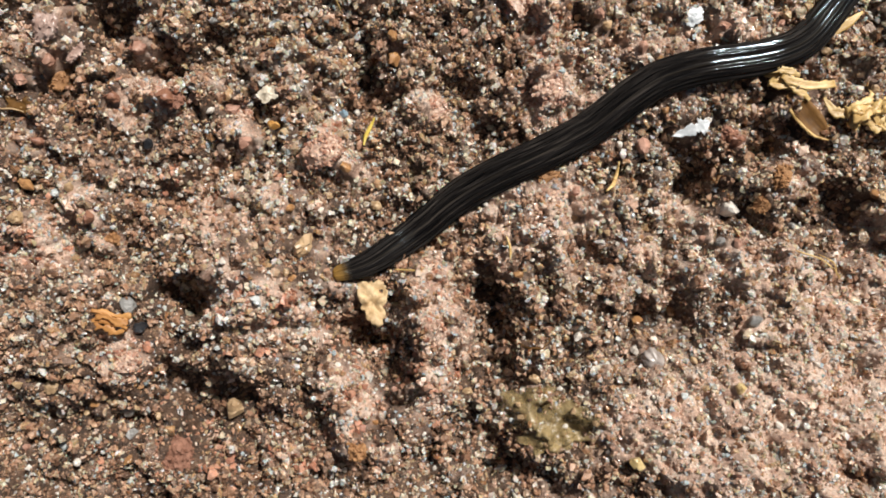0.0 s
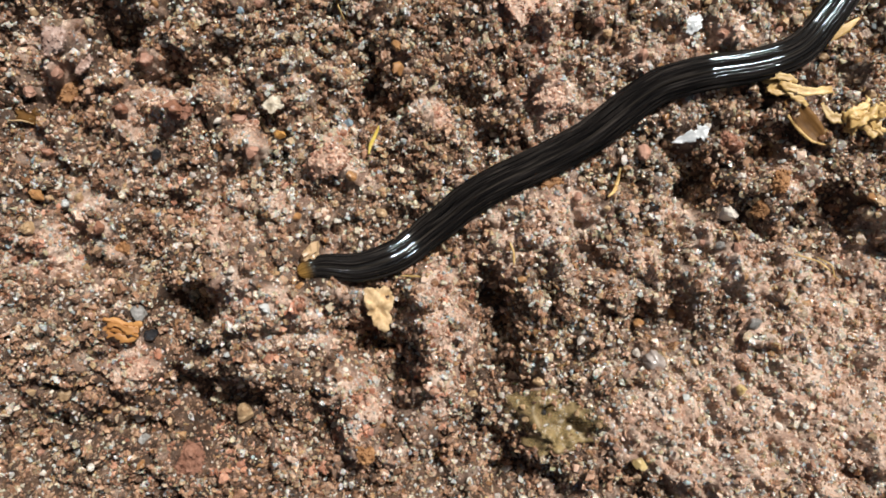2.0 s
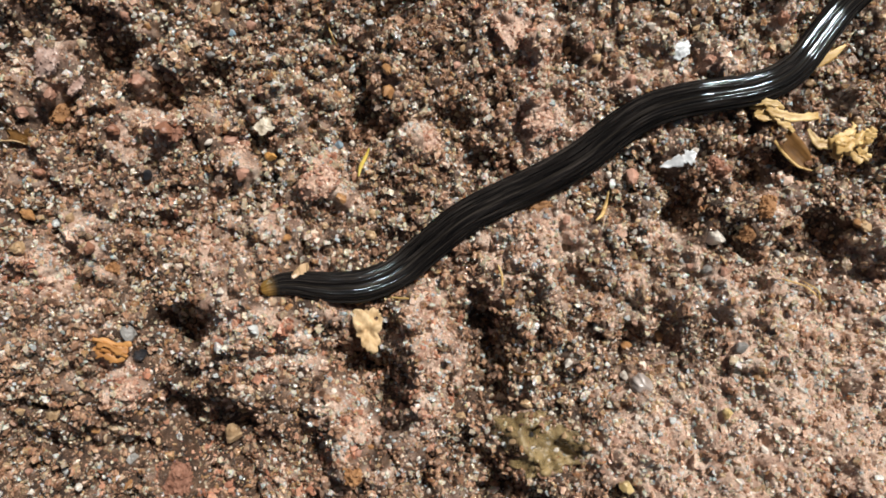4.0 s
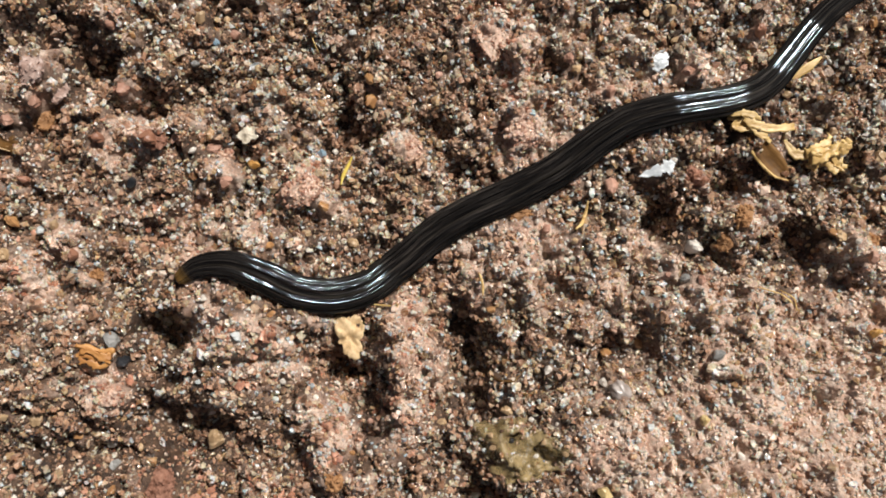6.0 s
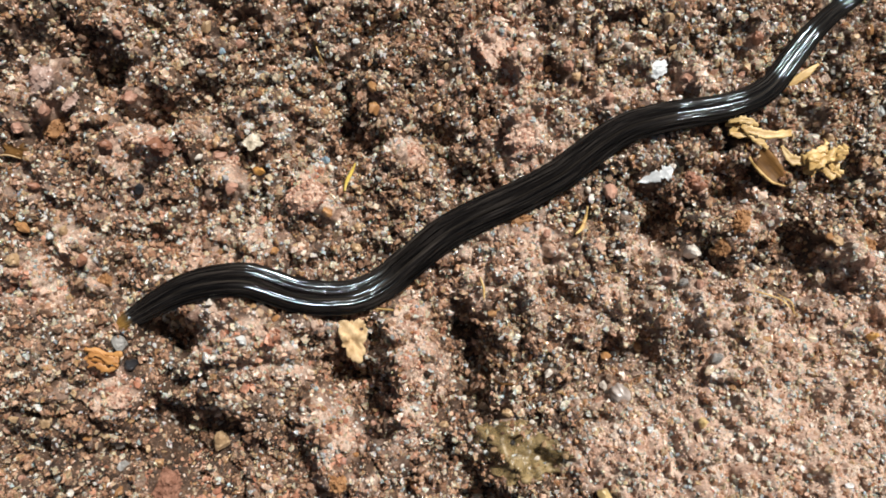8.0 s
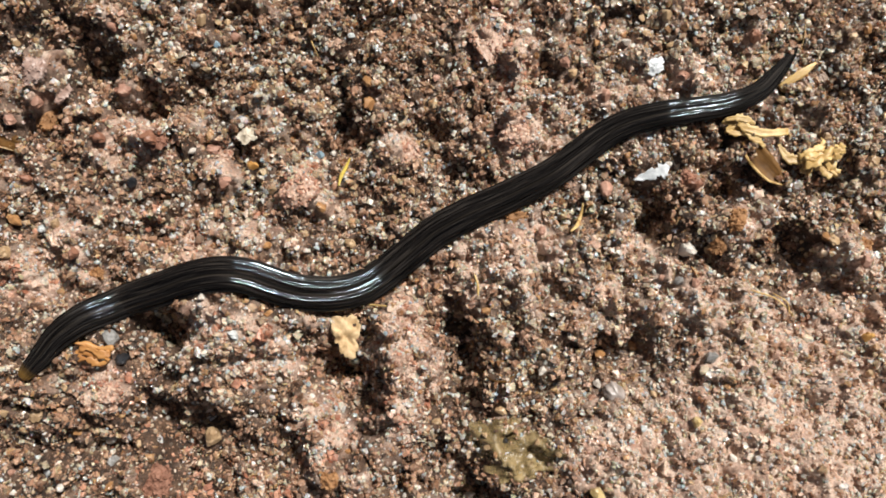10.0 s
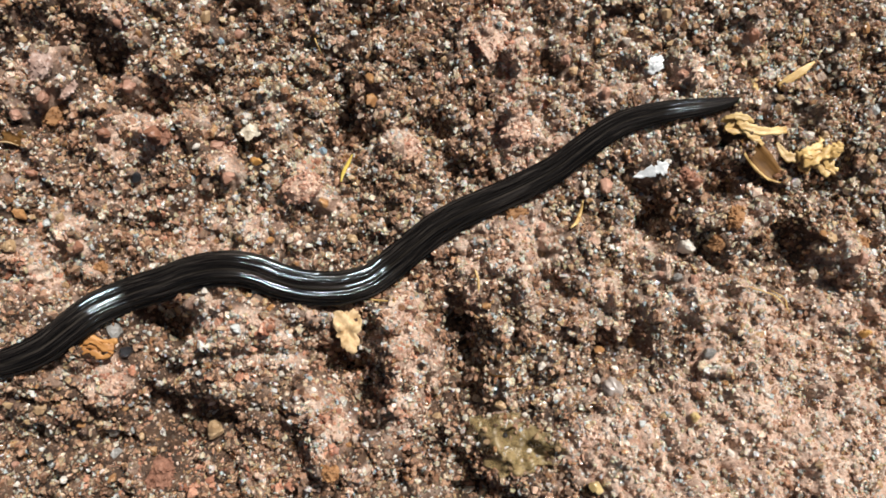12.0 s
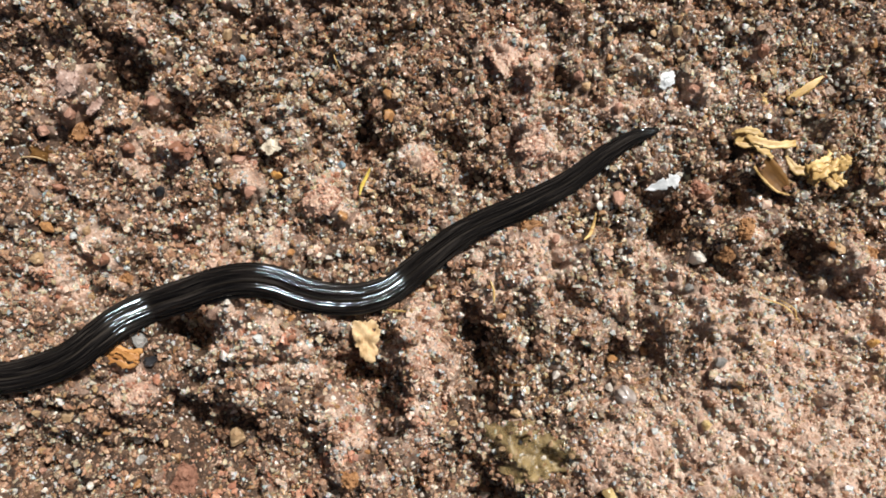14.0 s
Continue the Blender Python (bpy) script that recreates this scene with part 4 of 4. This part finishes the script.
# ---- pebbles that can be told apart ----
SAID = {
    "white": "small milky white quartz pebble half sunk in the soil",
    "tan": "small tan sandstone pebble half sunk in the soil",
    "pink": "small dull pink pebble half sunk in the soil",
    "orange": "small glossy orange pebble half sunk in the soil",
    "amber": "small bright amber pebble half sunk in the soil",
    "yellow": "small pale yellow angular pebble half sunk in the soil",
    "grey": "small dark grey stone half sunk in the soil",
    "blue": "tiny blue-grey stone lying on the soil",
    "pale": "small pale blue-white pebble lying on the soil",
    "black": "small matt black stone half sunk in the soil",
    "red": "small rusty red pebble half sunk in the soil",
}
_rng = np.random.RandomState(77)
_shapes = {}
for x, y, d, colour in PEBBLE_ROWS:
    kind = int(_rng.randint(0, 5))
    if (colour, kind) not in _shapes:
        v, f = rock_shape(500 + kind, 3)
        _shapes[colour, kind] = mesh_from("pebble", v * 0.5 * MM, f, PEBBLES[colour])
    x, y = spot(x, y)
    pebble = new("pebble", _shapes[colour, kind])
    on_leaf = 0.28 if math.hypot((x - 7.0) / 4.2, (y + 17.5) / 2.8) < 1 else 0.0  # these lie on the scraps of leaf
    pebble.matrix_world = pose(x * MM, y * MM, (float(soil_at(x, y)) + 0.30 * d + on_leaf) * MM, *_rng.uniform(0, 360, 3)) @ Matrix.Diagonal((d * 1.05, d * 0.95, d * 0.9, 1))
    tagged(pebble, SAID[colour], "pebble", "pebbles in the soil")

# ---- clods ----


def caked(name, size, material, seed, bits):
    """A clod: an uneven core crusted all over with small grains of its own soil."""
    rng = np.random.RandomState(seed)
    v, f = rock_shape(seed, 4)
    core = v / np.max(np.abs(v), axis=0) * np.array(size) * 0.46
    verts, faces, start = [core], [f], len(core)
    kinds = [hull_shape(seed * 13 + k, 10) for k in range(5)]
    for at in rng.choice(len(core), bits):
        v, f = kinds[rng.randint(0, 5)]
        verts.append(v @ turns(rng, 1)[0] * rng.uniform(0.10, 0.30) + core[at] * rng.uniform(0.9, 1.06))
        faces.append(f + start)
        start += len(v)
    return mesh_from(name, np.concatenate(verts) * MM, np.concatenate(faces), material)


for k, (x, y, a, b, colour) in enumerate(CLOD_ROWS):
    stuff = {"pink": PINK, "orange": ORANGE, "grey": MURKY, "rose": ROSE, "red": RED}[colour]
    flat = min(a, b) * (0.55 if colour in ("pink", "rose", "red") else 0.7)
    if colour == "grey":
        clod = new("soil_clod", lump("soil_clod", (a, b, flat), stuff, 600 + k, 4, 0.16))
    else:
        clod = new("soil_clod", caked("soil_clod", (a, b, flat), stuff, 600 + k, int((14 if colour == "rose" else 30) * a * b)))
    lay(clod, x, y, {"pink": 0.0, "rose": 0.05, "grey": -0.16}.get(colour, 0.0) * a, turn=40 * k)
    tagged(clod, {"pink": "rounded pinkish clod of caked soil", "red": "dull rusty red clod of caked soil", "orange": "crumbly orange-brown clod of soil", "rose": "pale rosy stone with a whitish rim in the soil", "grey": "cloudy grey lump sunk in the soil"}[colour], "clod", "clods of soil")

# ---- bits of plants ----
chip = new("leaf_chip", plate("leaf_chip", 1.75, 2.25, 3, 0.18, CHIP, 5, 0.3, 0.08, 0.38, points=(-80, 50, 130), cut=0.45))
lay(chip, -7.9, -7.5, 0.5, turn=4, rx=-8, ry=10)
tagged(chip, "dry tan leaf chip bridging a hollow in soil", "leaf chip")

husk = new("seed_husk", blade("seed_husk", ((-2.6, 0, 0.5), (-1.3, 0.1, 0.45), (0, 0, 0.3), (1.4, -0.1, 0.2), (2.6, 0, 0.2)), (0.5, 1.7, 2.0, 1.6, 0.35), 0.2, HUSK, 8, curl=0.35, rows=7))
part("rim", blade("rim", ((-2.3, -0.62, 0.75), (-1.2, -0.84, 0.72), (0, -0.92, 0.6), (1.4, -0.82, 0.5), (2.5, -0.12, 0.4)), (0.15, 0.26, 0.28, 0.24, 0.12), 0.2, STRAW, 88), husk, "dull yellow rim of the husk")
lay(husk, 28.35, 7.85, 0.45, turn=-46)
tagged(husk, "glossy brown boat-shaped seed husk on soil", "husk")
straw_chip = new("straw_chip", plate("straw_chip", 1.5, 1.0, 5, 0.25, STRAW, 9, 0.35, 0.16, 0.18, cut=0.35))
for k, (path, wide) in enumerate((
        (((-0.4, 0.1, 0.3), (0.7, -0.3, 0.45), (1.7, -0.55, 0.4), (2.8, -0.45, 0.45), (4.0, -0.2, 0.35)), (0.5, 0.9, 0.7, 0.75, 0.5)),
        (((0.1, -0.3, 0.25), (0.9, -0.8, 0.4), (1.5, -1.2, 0.35), (2.1, -1.7, 0.2)), (0.6, 0.85, 0.6, 0.2)),
        (((-1.5, 0.4, 0.2), (-0.5, 0.65, 0.4), (0.5, 0.5, 0.4), (1.1, 0.2, 0.3)), (0.2, 0.6, 0.5, 0.2)),
        (((-1.3, -0.5, 0.1), (-0.6, -0.75, 0.2), (0.2, -0.7, 0.2)), (0.25, 0.45, 0.2)))):
    part("strip", blade("strip", path, wide, 0.28, STRAW, 90 + k, curl=0.12, rough=0.35), straw_chip)
lay(straw_chip, 26.2, 11.0, 0.85, turn=-4)
tagged(straw_chip, "ragged pale yellow straw chip on soil", "straw")
splinter = new("straw_splinter", blade("straw_splinter", ((-1.4, 0.9, 0.3), (-1.0, 0.2, 0.4), (-0.6, -0.35, 0.45), (0.3, -0.45, 0.45), (1.5, -0.35, 0.4)), (0.25, 0.6, 0.95, 0.8, 0.3), 0.25, STRAW, 10, curl=0.15, rough=0.2))
lay(splinter, 30.7, 8.5, 0.6)
tagged(splinter, "pointed yellow straw splinter beside the husk", "straw")
for k, (x, y, a, b, turn) in enumerate(((33.2, 8.6, 1.4, 0.8, 20), (33.9, 7.6, 1.1, 0.7, -40), (32.2, 7.8, 0.9, 0.5, 70), (34.6, 8.9, 0.9, 0.6, 10))):
    bit = new("straw_crumb", frayed("straw_crumb", a * 2, b * 1.6, 4, STRAW, 30 + 7 * k))
    lay(bit, x, y, 0.3, turn=turn, rx=10 * k - 12)
    tagged(bit, "crumbled yellow bit of straw on soil", "straw", "straw crumbs")
straw = new("straw_sliver", blade("straw_sliver", ((-1.9, -0.25, 0.15), (-0.7, -0.1, 0.4), (0.6, 0.1, 0.45), (1.9, 0.4, 0.35)), (0.45, 0.75, 0.7, 0.2), 0.25, STRAW, 11, curl=0.1))
lay(straw, 31.5, 15.6, 0.1, turn=25)
tagged(straw, "bright yellow sliver of straw beside the worm's trail", "straw")
fleck = new("straw_fleck", plate("straw_fleck", 0.55, 0.6, 4, 0.15, STRAW, 17, 0.05, 0.1, 0.05))
lay(fleck, 28.1, 14.75, 0.05)
tagged(fleck, "small flat yellow fleck of straw on the worm's trail", "straw")
wood = new("wood_chip", frayed("wood_chip", 3.2, 1.1, 4, WOOD, 12))
lay(wood, -29.7, -9.1, 0.5, turn=-15)
tagged(wood, "bright orange splintered wood chip beside a black stone", "wood chip")
flake = new("white_flake", blade("white_flake", ((-1.7, -0.5, 0.15), (-0.7, -0.2, 0.2), (0.2, 0.1, 0.35), (0.9, 0.35, 0.4), (1.4, 0.75, 0.3)), (0.12, 0.55, 1.0, 1.25, 0.5), 0.22, CHALK, 13, curl=0.12, rows=6, rough=0.5))
lay(flake, 18.7, 6.8, 0.35)
tagged(flake, "thin chalky white flake beside a dark hollow", "flake")
for k, (x, y, a, b, turn) in enumerate(((-16.2, 15.8, 0.95, 0.35, 5), (18.9, 16.3, 1.1, 0.8, 40), (19.7, 7.3, 0.7, 0.35, 50), (-16.6, 9.9, 1.1, 0.75, 30))):
    chalk = new("pale_flake", plate("pale_flake", a, b, 5, 0.25, CHALK if k < 3 else CREAM, 40 + k, 0.2, 0.12, 0.12, cut=0.25))
    lay(chalk, x, y, 0.25 if k < 3 else 0.8, turn=turn)
    tagged(chalk, "small pale broken flake lying on the soil", "flake", "pale flakes")
for k, (x, y, a, c) in enumerate(((5.2, -16.8, 2.6, 2.0), (8.4, -17.6, 2.9, 2.1), (6.8, -19.2, 2.6, 1.4), (6.6, -15.7, 2.2, 1.1))):
    film = new("leaf_film", plate("leaf_film", a, c, 6, 0.15, FILM, 21 + k, 0.03, 0.12, 0.07, (x, y), cut=0.25))
    lay(film, x, y, 0.10)
    tagged(film, "translucent olive scrap of rotten leaf on soil", "leaf scrap", "scraps of a rotten leaf")
bit = new("leaf_scrap", plate("leaf_scrap", 1.7, 1.0, 5, 0.16, HUSK, 22, 0.3, 0.12, 0.15))
lay(bit, -37.6, 9.3, 0.35, turn=-20)
tagged(bit, "dull brown scrap of leaf on soil", "leaf scrap")

FIBRES = (
    ("yellow_fibre", (-8.1, 6.8), ((-0.45, -1.3, 0.1), (-0.3, -0.4, 0.35), (0.05, 0.5, 0.4), (0.3, 1.35, 0.25)), 0.32, YELLOW, "bright yellow needle of dry grass on soil"),
    ("pale_fibre", (12.1, 2.9), ((-0.7, -1.2, 0.15), (-0.1, -0.7, 0.35), (0.3, 0.2, 0.4), (0.45, 1.3, 0.3)), 0.32, STRAW, "pale curved sliver of straw on soil"),
    ("brown_fibre", (-4.9, -4.85), ((-1.2, 0.05, 0.1), (0, 0.0, 0.3), (1.2, -0.05, 0.15)), 0.18, STRAW, "short thin stalk of straw beside the worm"),
    ("white_thread", (-0.9, -4.4), ((-0.3, 2.4, 0.2), (-0.2, 1.0, 0.5), (0.1, -0.4, 0.5), (0.8, -2.0, 0.3)), 0.05, CHIP, "fine whitish thread lying over the soil"),
    ("curved_rootlet", (29.3, -3.9), ((-2.0, 0.7, 0.2), (-0.8, 0.4, 0.4), (0.4, 0.0, 0.4), (1.4, -0.9, 0.3), (1.9, -1.6, 0.15)), 0.15, STRAW, "thin branching yellow rootlet on soil"),
    ("short_rootlet", (30.6, -4.4), ((-0.9, 0.9, 0.2), (0.0, 0.2, 0.4), (0.2, -0.9, 0.25)), 0.14, STRAW, "thin branching yellow rootlet on soil"),
    ("dry_stem", (-38.2, 8.6), ((-1.2, 0.1, 0.2), (0.2, 0.1, 0.4), (1.6, -0.3, 0.25)), 0.16, CHIP, "thin dry stem at a brown leaf scrap"),
    ("grass_thread", (-11.4, 18.6), ((-0.6, 1.6, 0.2), (0.0, 0.4, 0.4), (0.5, -0.9, 0.4), (0.9, -1.8, 0.2)), 0.12, STRAW, "fine yellow thread of grass on soil"),
    ("grass_stub", (3.5, -3.0), ((-0.25, 1.0, 0.2), (0.1, 0.1, 0.4), (0.1, -1.0, 0.25)), 0.22, STRAW, "short yellow stub of grass on soil"),
    ("leaf_thread", (5.2, -11.3), ((-1.5, 0.5, 0.2), (-0.3, -0.1, 0.4), (1.0, -0.1, 0.4), (2.0, 0.7, 0.2)), 0.25, HUSK, "curled brown strand of leaf on soil"),
    ("fine_hair", (31.9, 18.9), ((-0.5, -1.6, 0.2), (0, 0, 0.6), (0.3, 1.8, 0.2)), 0.05, STRAW, "very fine pale hair on the soil"),
)
for k, (name, (x, y), path, width, stuff, said) in enumerate(FIBRES):
    line = [(a, b, c + float(soil_at(x + a, y + b)) - float(soil_at(x, y))) for a, b, c in path]
    fibre = new(name, blade(name, line, (width * 0.5, width, width, width * 0.4), width * 0.8, stuff, 50 + k, rows=4))
    lay(fibre, x, y, 0.22)
    tagged(fibre, said, "fibre")

# ---- the worm ----
LENGTH, COUNT = 77.0, 290  # millimetres, body segments
PITCH = LENGTH / COUNT
HALF_WIDTH = ((0.0, 0.02), (0.06, 0.24), (0.2, 0.46), (0.5, 0.62), (1.2, 0.78), (2.5, 0.97), (5.0, 1.18), (8.0, 1.34), (14.0, 1.46), (35.0, 1.48), (46.0, 1.38), (55.0, 1.25), (62.0, 1.14), (68.0, 1.00), (72.5, 0.82), (75.0, 0.58), (76.3, 0.32), (77.0, 0.05))


def half_width(s):
    return np.interp(s, [h[0] for h in HALF_WIDTH], [h[1] for h in HALF_WIDTH])


def segment_mesh(k):
    """A short slice of the body: a flattened ridged oval, its skin mapped round and along the body."""
    around = 160
    first, last = (k - 0.35) * PITCH, (k + 1.35) * PITCH
    first, last = (0.0 if k == 0 else first), (LENGTH if k == COUNT - 1 else last)
    stations = np.linspace(first, last, 6 if k < 3 else 3)
    ang = np.linspace(0, 2 * math.pi, around, endpoint=False)
    verts, loop_uv = [], []
    for s in stations:
        a = float(half_width(np.clip(s, 0, LENGTH)))
        ridge = 1 + 0.046 * np.cos(16 * ang) + 0.010 * np.cos(9 * ang + 1)
        groove = 0.15 * np.exp(-((np.sin(ang) / 0.26) ** 2)) * (np.cos(ang) > 0)
        y = np.sin(ang) * a * ridge
        z = np.cos(ang)
        z = (np.where(z > 0, z * 0.70, z * 0.52) * ridge - groove) * a
        shrink = 1.0 + 0.008 * (s - first) / (last - first)
        verts.append(np.stack([np.full(around, (k + 0.5) * PITCH - s), y * shrink, z * shrink], -1))
    faces, uvs = [], []
    for i in range(len(stations) - 1):
        for j in range(around):
            j1 = (j + 1) % around
            faces.append((i * around + j, i * around + j1, (i + 1) * around + j1, (i + 1) * around + j))
            for a, b in ((i, j), (i, j + 1), (i + 1, j + 1), (i + 1, j)):
                uvs += [((b / around) + 0.5) % 1.0 if b < around else 0.5, stations[a] / LENGTH]
    me = mesh_from("body_segment", np.concatenate(verts) * MM, faces, SKIN, True)
    layer = me.uv_layers.new(name="skin")
    layer.data.foreach_set("uv", np.array(uvs, np.float32))
    return me


flatworm = tagged(new("flatworm"), "slimy black land flatworm with fine stripes and amber head", "flatworm")
SEGMENTS = []
for k in range(COUNT):
    SEGMENTS.append(part("head_tip" if k == 0 else "tail_tip" if k == COUNT - 1 else "body_segment", segment_mesh(k), flatworm, "amber tip of the head" if k == 0 else ""))


# ---- how the worm crawls ----
def along(t, front, tail=None, rear=0.0):
    """Places of all segments at one time: the front part as it lies, then the common way; tail: where the body ends on
    it; rear: the slope by which the head is lifted so its glints reach the camera.
    """
    join = front[-1]
    at = int(np.argmin(np.hypot(TRACK[:, 0] - join[0], TRACK[:, 1] - join[1])))
    line = spline(list(front) + [tuple(p) for p in TRACK[at + 18 :: 15]], 0.05)
    s = np.r_[0, np.cumsum(np.linalg.norm(np.diff(line, axis=0), axis=1))]
    reach = LENGTH
    if tail:
        reach = s[int(np.argmin(np.hypot(line[:, 0] - tail[0], line[:, 1] - tail[1])))]
    here = (np.arange(COUNT) + 0.5) / COUNT * reach
    x, y = np.interp(here, s, line[:, 0]), np.interp(here, s, line[:, 1])
    lift = rear * np.maximum(0.5 * np.maximum(9.0 - here, 0), np.maximum(9.0 - here, 0) - 2.0)
    return t, x, y, lift


def on_track(t, tail):
    """The whole body on the common way, ending at tail."""
    s1 = TRACK_S[int(np.argmin(np.hypot(TRACK[:, 0] - tail[0], TRACK[:, 1] - tail[1])))]
    here = s1 - LENGTH + (np.arange(COUNT) + 0.5) / COUNT * LENGTH
    return t, np.interp(here, TRACK_S, TRACK[:, 0]), np.interp(here, TRACK_S, TRACK[:, 1]), np.zeros(COUNT)


def crawl():
    return [
        along(0.0, ((-11.2, -5.3), (-8.3, -4.3), (-5.9, -2.8), (-3.6, -1.1), (-1.2, 0.9))),
        along(0.5, ((-12.7, -3.6), (-10.1, -3.7), (-6.1, -2.9), (-3.0, -1.3), (-1.0, 0.5))),
        along(1.0, ((-13.2, -3.6), (-9.7, -3.7), (-6.6, -2.8), (-3.4, -1.2))),
        along(1.5, ((-13.9, -4.2), (-11.4, -3.7), (-9.1, -4.0), (-6.7, -3.1), (-4.2, -1.5))),
        along(2.0, ((-14.8, -4.5), (-13.3, -4.0), (-9.4, -4.0), (-6.2, -3.0), (-3.2, -0.8))),
        along(2.5, ((-15.1, -6.7), (-13.5, -4.1), (-11.1, -3.5), (-7.9, -3.5), (-4.8, -1.9)), rear=0.15),
        along(3.0, ((-15.1, -7.4), (-14.4, -5.8), (-12.9, -4.2), (-10.8, -3.8), (-7.4, -3.6), (-4.6, -2.1)), rear=0.17),
        along(3.2, ((-15.1, -6.9), (-13.9, -4.5), (-12.2, -3.7), (-10.2, -3.7), (-7.4, -3.6), (-4.6, -2.1)), rear=0.15),
        along(3.7, ((-16.0, -5.4), (-14.2, -4.2), (-12.2, -3.8), (-9.8, -3.9), (-7.2, -3.5))),
        along(4.2, ((-17.8, -3.2), (-15.6, -3.0), (-12.8, -3.6), (-9.8, -3.9), (-7.0, -3.4))),
        along(4.7, ((-20.0, -1.6), (-18.2, -1.5), (-15.8, -2.2), (-12.8, -3.6), (-9.8, -4.0), (-7.0, -3.4))),
        along(5.3, ((-21.8, -0.9), (-19.2, -0.9), (-16.0, -2.2), (-12.8, -3.7), (-9.6, -4.0), (-6.6, -3.3))),
        along(5.5, ((-21.5, -1.2), (-18.8, -1.0), (-15.3, -2.5), (-12.0, -3.9), (-8.8, -4.1), (-5.8, -2.9))),
        along(6.0, ((-22.7, -2.7), (-21.0, -1.6), (-18.6, -1.3), (-15.4, -2.3), (-12.2, -3.7), (-9.0, -4.0), (-5.8, -3.0))),
        along(6.5, ((-25.1, -4.6), (-23.0, -3.2), (-20.6, -2.3), (-18.2, -1.9), (-15.8, -2.5), (-13.4, -3.4), (-11.0, -3.8))),
        along(7.0, ((-25.3, -7.3), (-24.1, -4.4), (-21.7, -2.2), (-18.5, -1.7), (-14.5, -2.7), (-10.5, -3.8))),
        along(7.5, ((-27.2, -6.4), (-25.7, -5.5), (-23.9, -4.0), (-21.4, -2.5), (-18.9, -2.1), (-16.5, -2.4))),
        along(8.2, ((-29.0, -6.4), (-27.4, -5.4), (-25.5, -4.3), (-23.0, -3.2), (-20.0, -2.4))),
        along(8.8, ((-31.0, -7.2), (-29.5, -6.0), (-27.5, -4.9), (-25.0, -4.0), (-22.0, -2.9))),
        along(9.3, ((-33.0, -8.5), (-31.2, -6.9), (-29.0, -5.5), (-26.0, -4.3), (-23.0, -3.2))),
        along(9.8, ((-34.9, -10.1), (-33.2, -8.2), (-31.2, -6.6), (-28.5, -5.2), (-25.6, -4.3)), (31.8, 18.6)),
        along(10.0, ((-36.0, -11.4), (-34.2, -9.4), (-33.0, -7.9), (-30.5, -6.1), (-28.1, -5.1)), (31.3, 18.0)),
        along(10.5, ((-36.9, -12.2), (-35.0, -10.0), (-33.0, -7.9), (-30.5, -6.1), (-28.1, -5.1)), (30.0, 16.2)),
        along(11.0, ((-39.4, -10.7), (-37.0, -10.2), (-34.5, -9.0), (-32.0, -7.3), (-29.0, -5.5)), (29.4, 15.3)),
        on_track(11.5, (28.2, 14.3)),
        on_track(12.0, (26.5, 13.4)),
        on_track(12.5, (24.8, 12.8)),
        on_track(13.0, (23.4, 12.6)),
        on_track(13.5, (20.6, 12.1)),
        on_track(14.0, (18.5, 11.7)),
    ]


def motions():
    rows = [[] for _ in SEGMENTS]
    for t, x, y, lift in crawl():
        near = np.array([int(np.argmin((TRACK[:, 0] - a) ** 2 + (TRACK[:, 1] - b) ** 2)) for a, b in zip(x, y)])
        width = half_width((np.arange(COUNT) + 0.5) * PITCH)
        aside = np.clip((np.hypot(TRACK[near, 0] - x, TRACK[near, 1] - y) - 0.6) / 1.2, 0, 1)
        soil = np.mean([soil_at(x + a, y + b) for a in (-0.8, 0, 0.8) for b in (-0.8, 0, 0.8)], axis=0) + 0.1
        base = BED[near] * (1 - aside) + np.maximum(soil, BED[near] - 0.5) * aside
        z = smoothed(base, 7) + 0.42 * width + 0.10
        z[:5] = z[:5] + 0.12
        z = z + lift
        x, y = x * (1 - (z - 1.0) / 75.0), y * (1 - (z - 1.0) / 75.0)
        dx, dy, dz = np.gradient(x), np.gradient(y), np.gradient(z)
        for k in range(COUNT):
            turn = math.degrees(math.atan2(-dy[k], -dx[k]))
            pitch = math.degrees(math.atan2(-dz[k], math.hypot(dx[k], dy[k])))
            rows[k].append((t, pose(x[k] * MM, y[k] * MM, z[k] * MM, 0, -pitch, turn)))
    for segment, keys in zip(SEGMENTS, rows):
        walk(segment, keys)


motions()
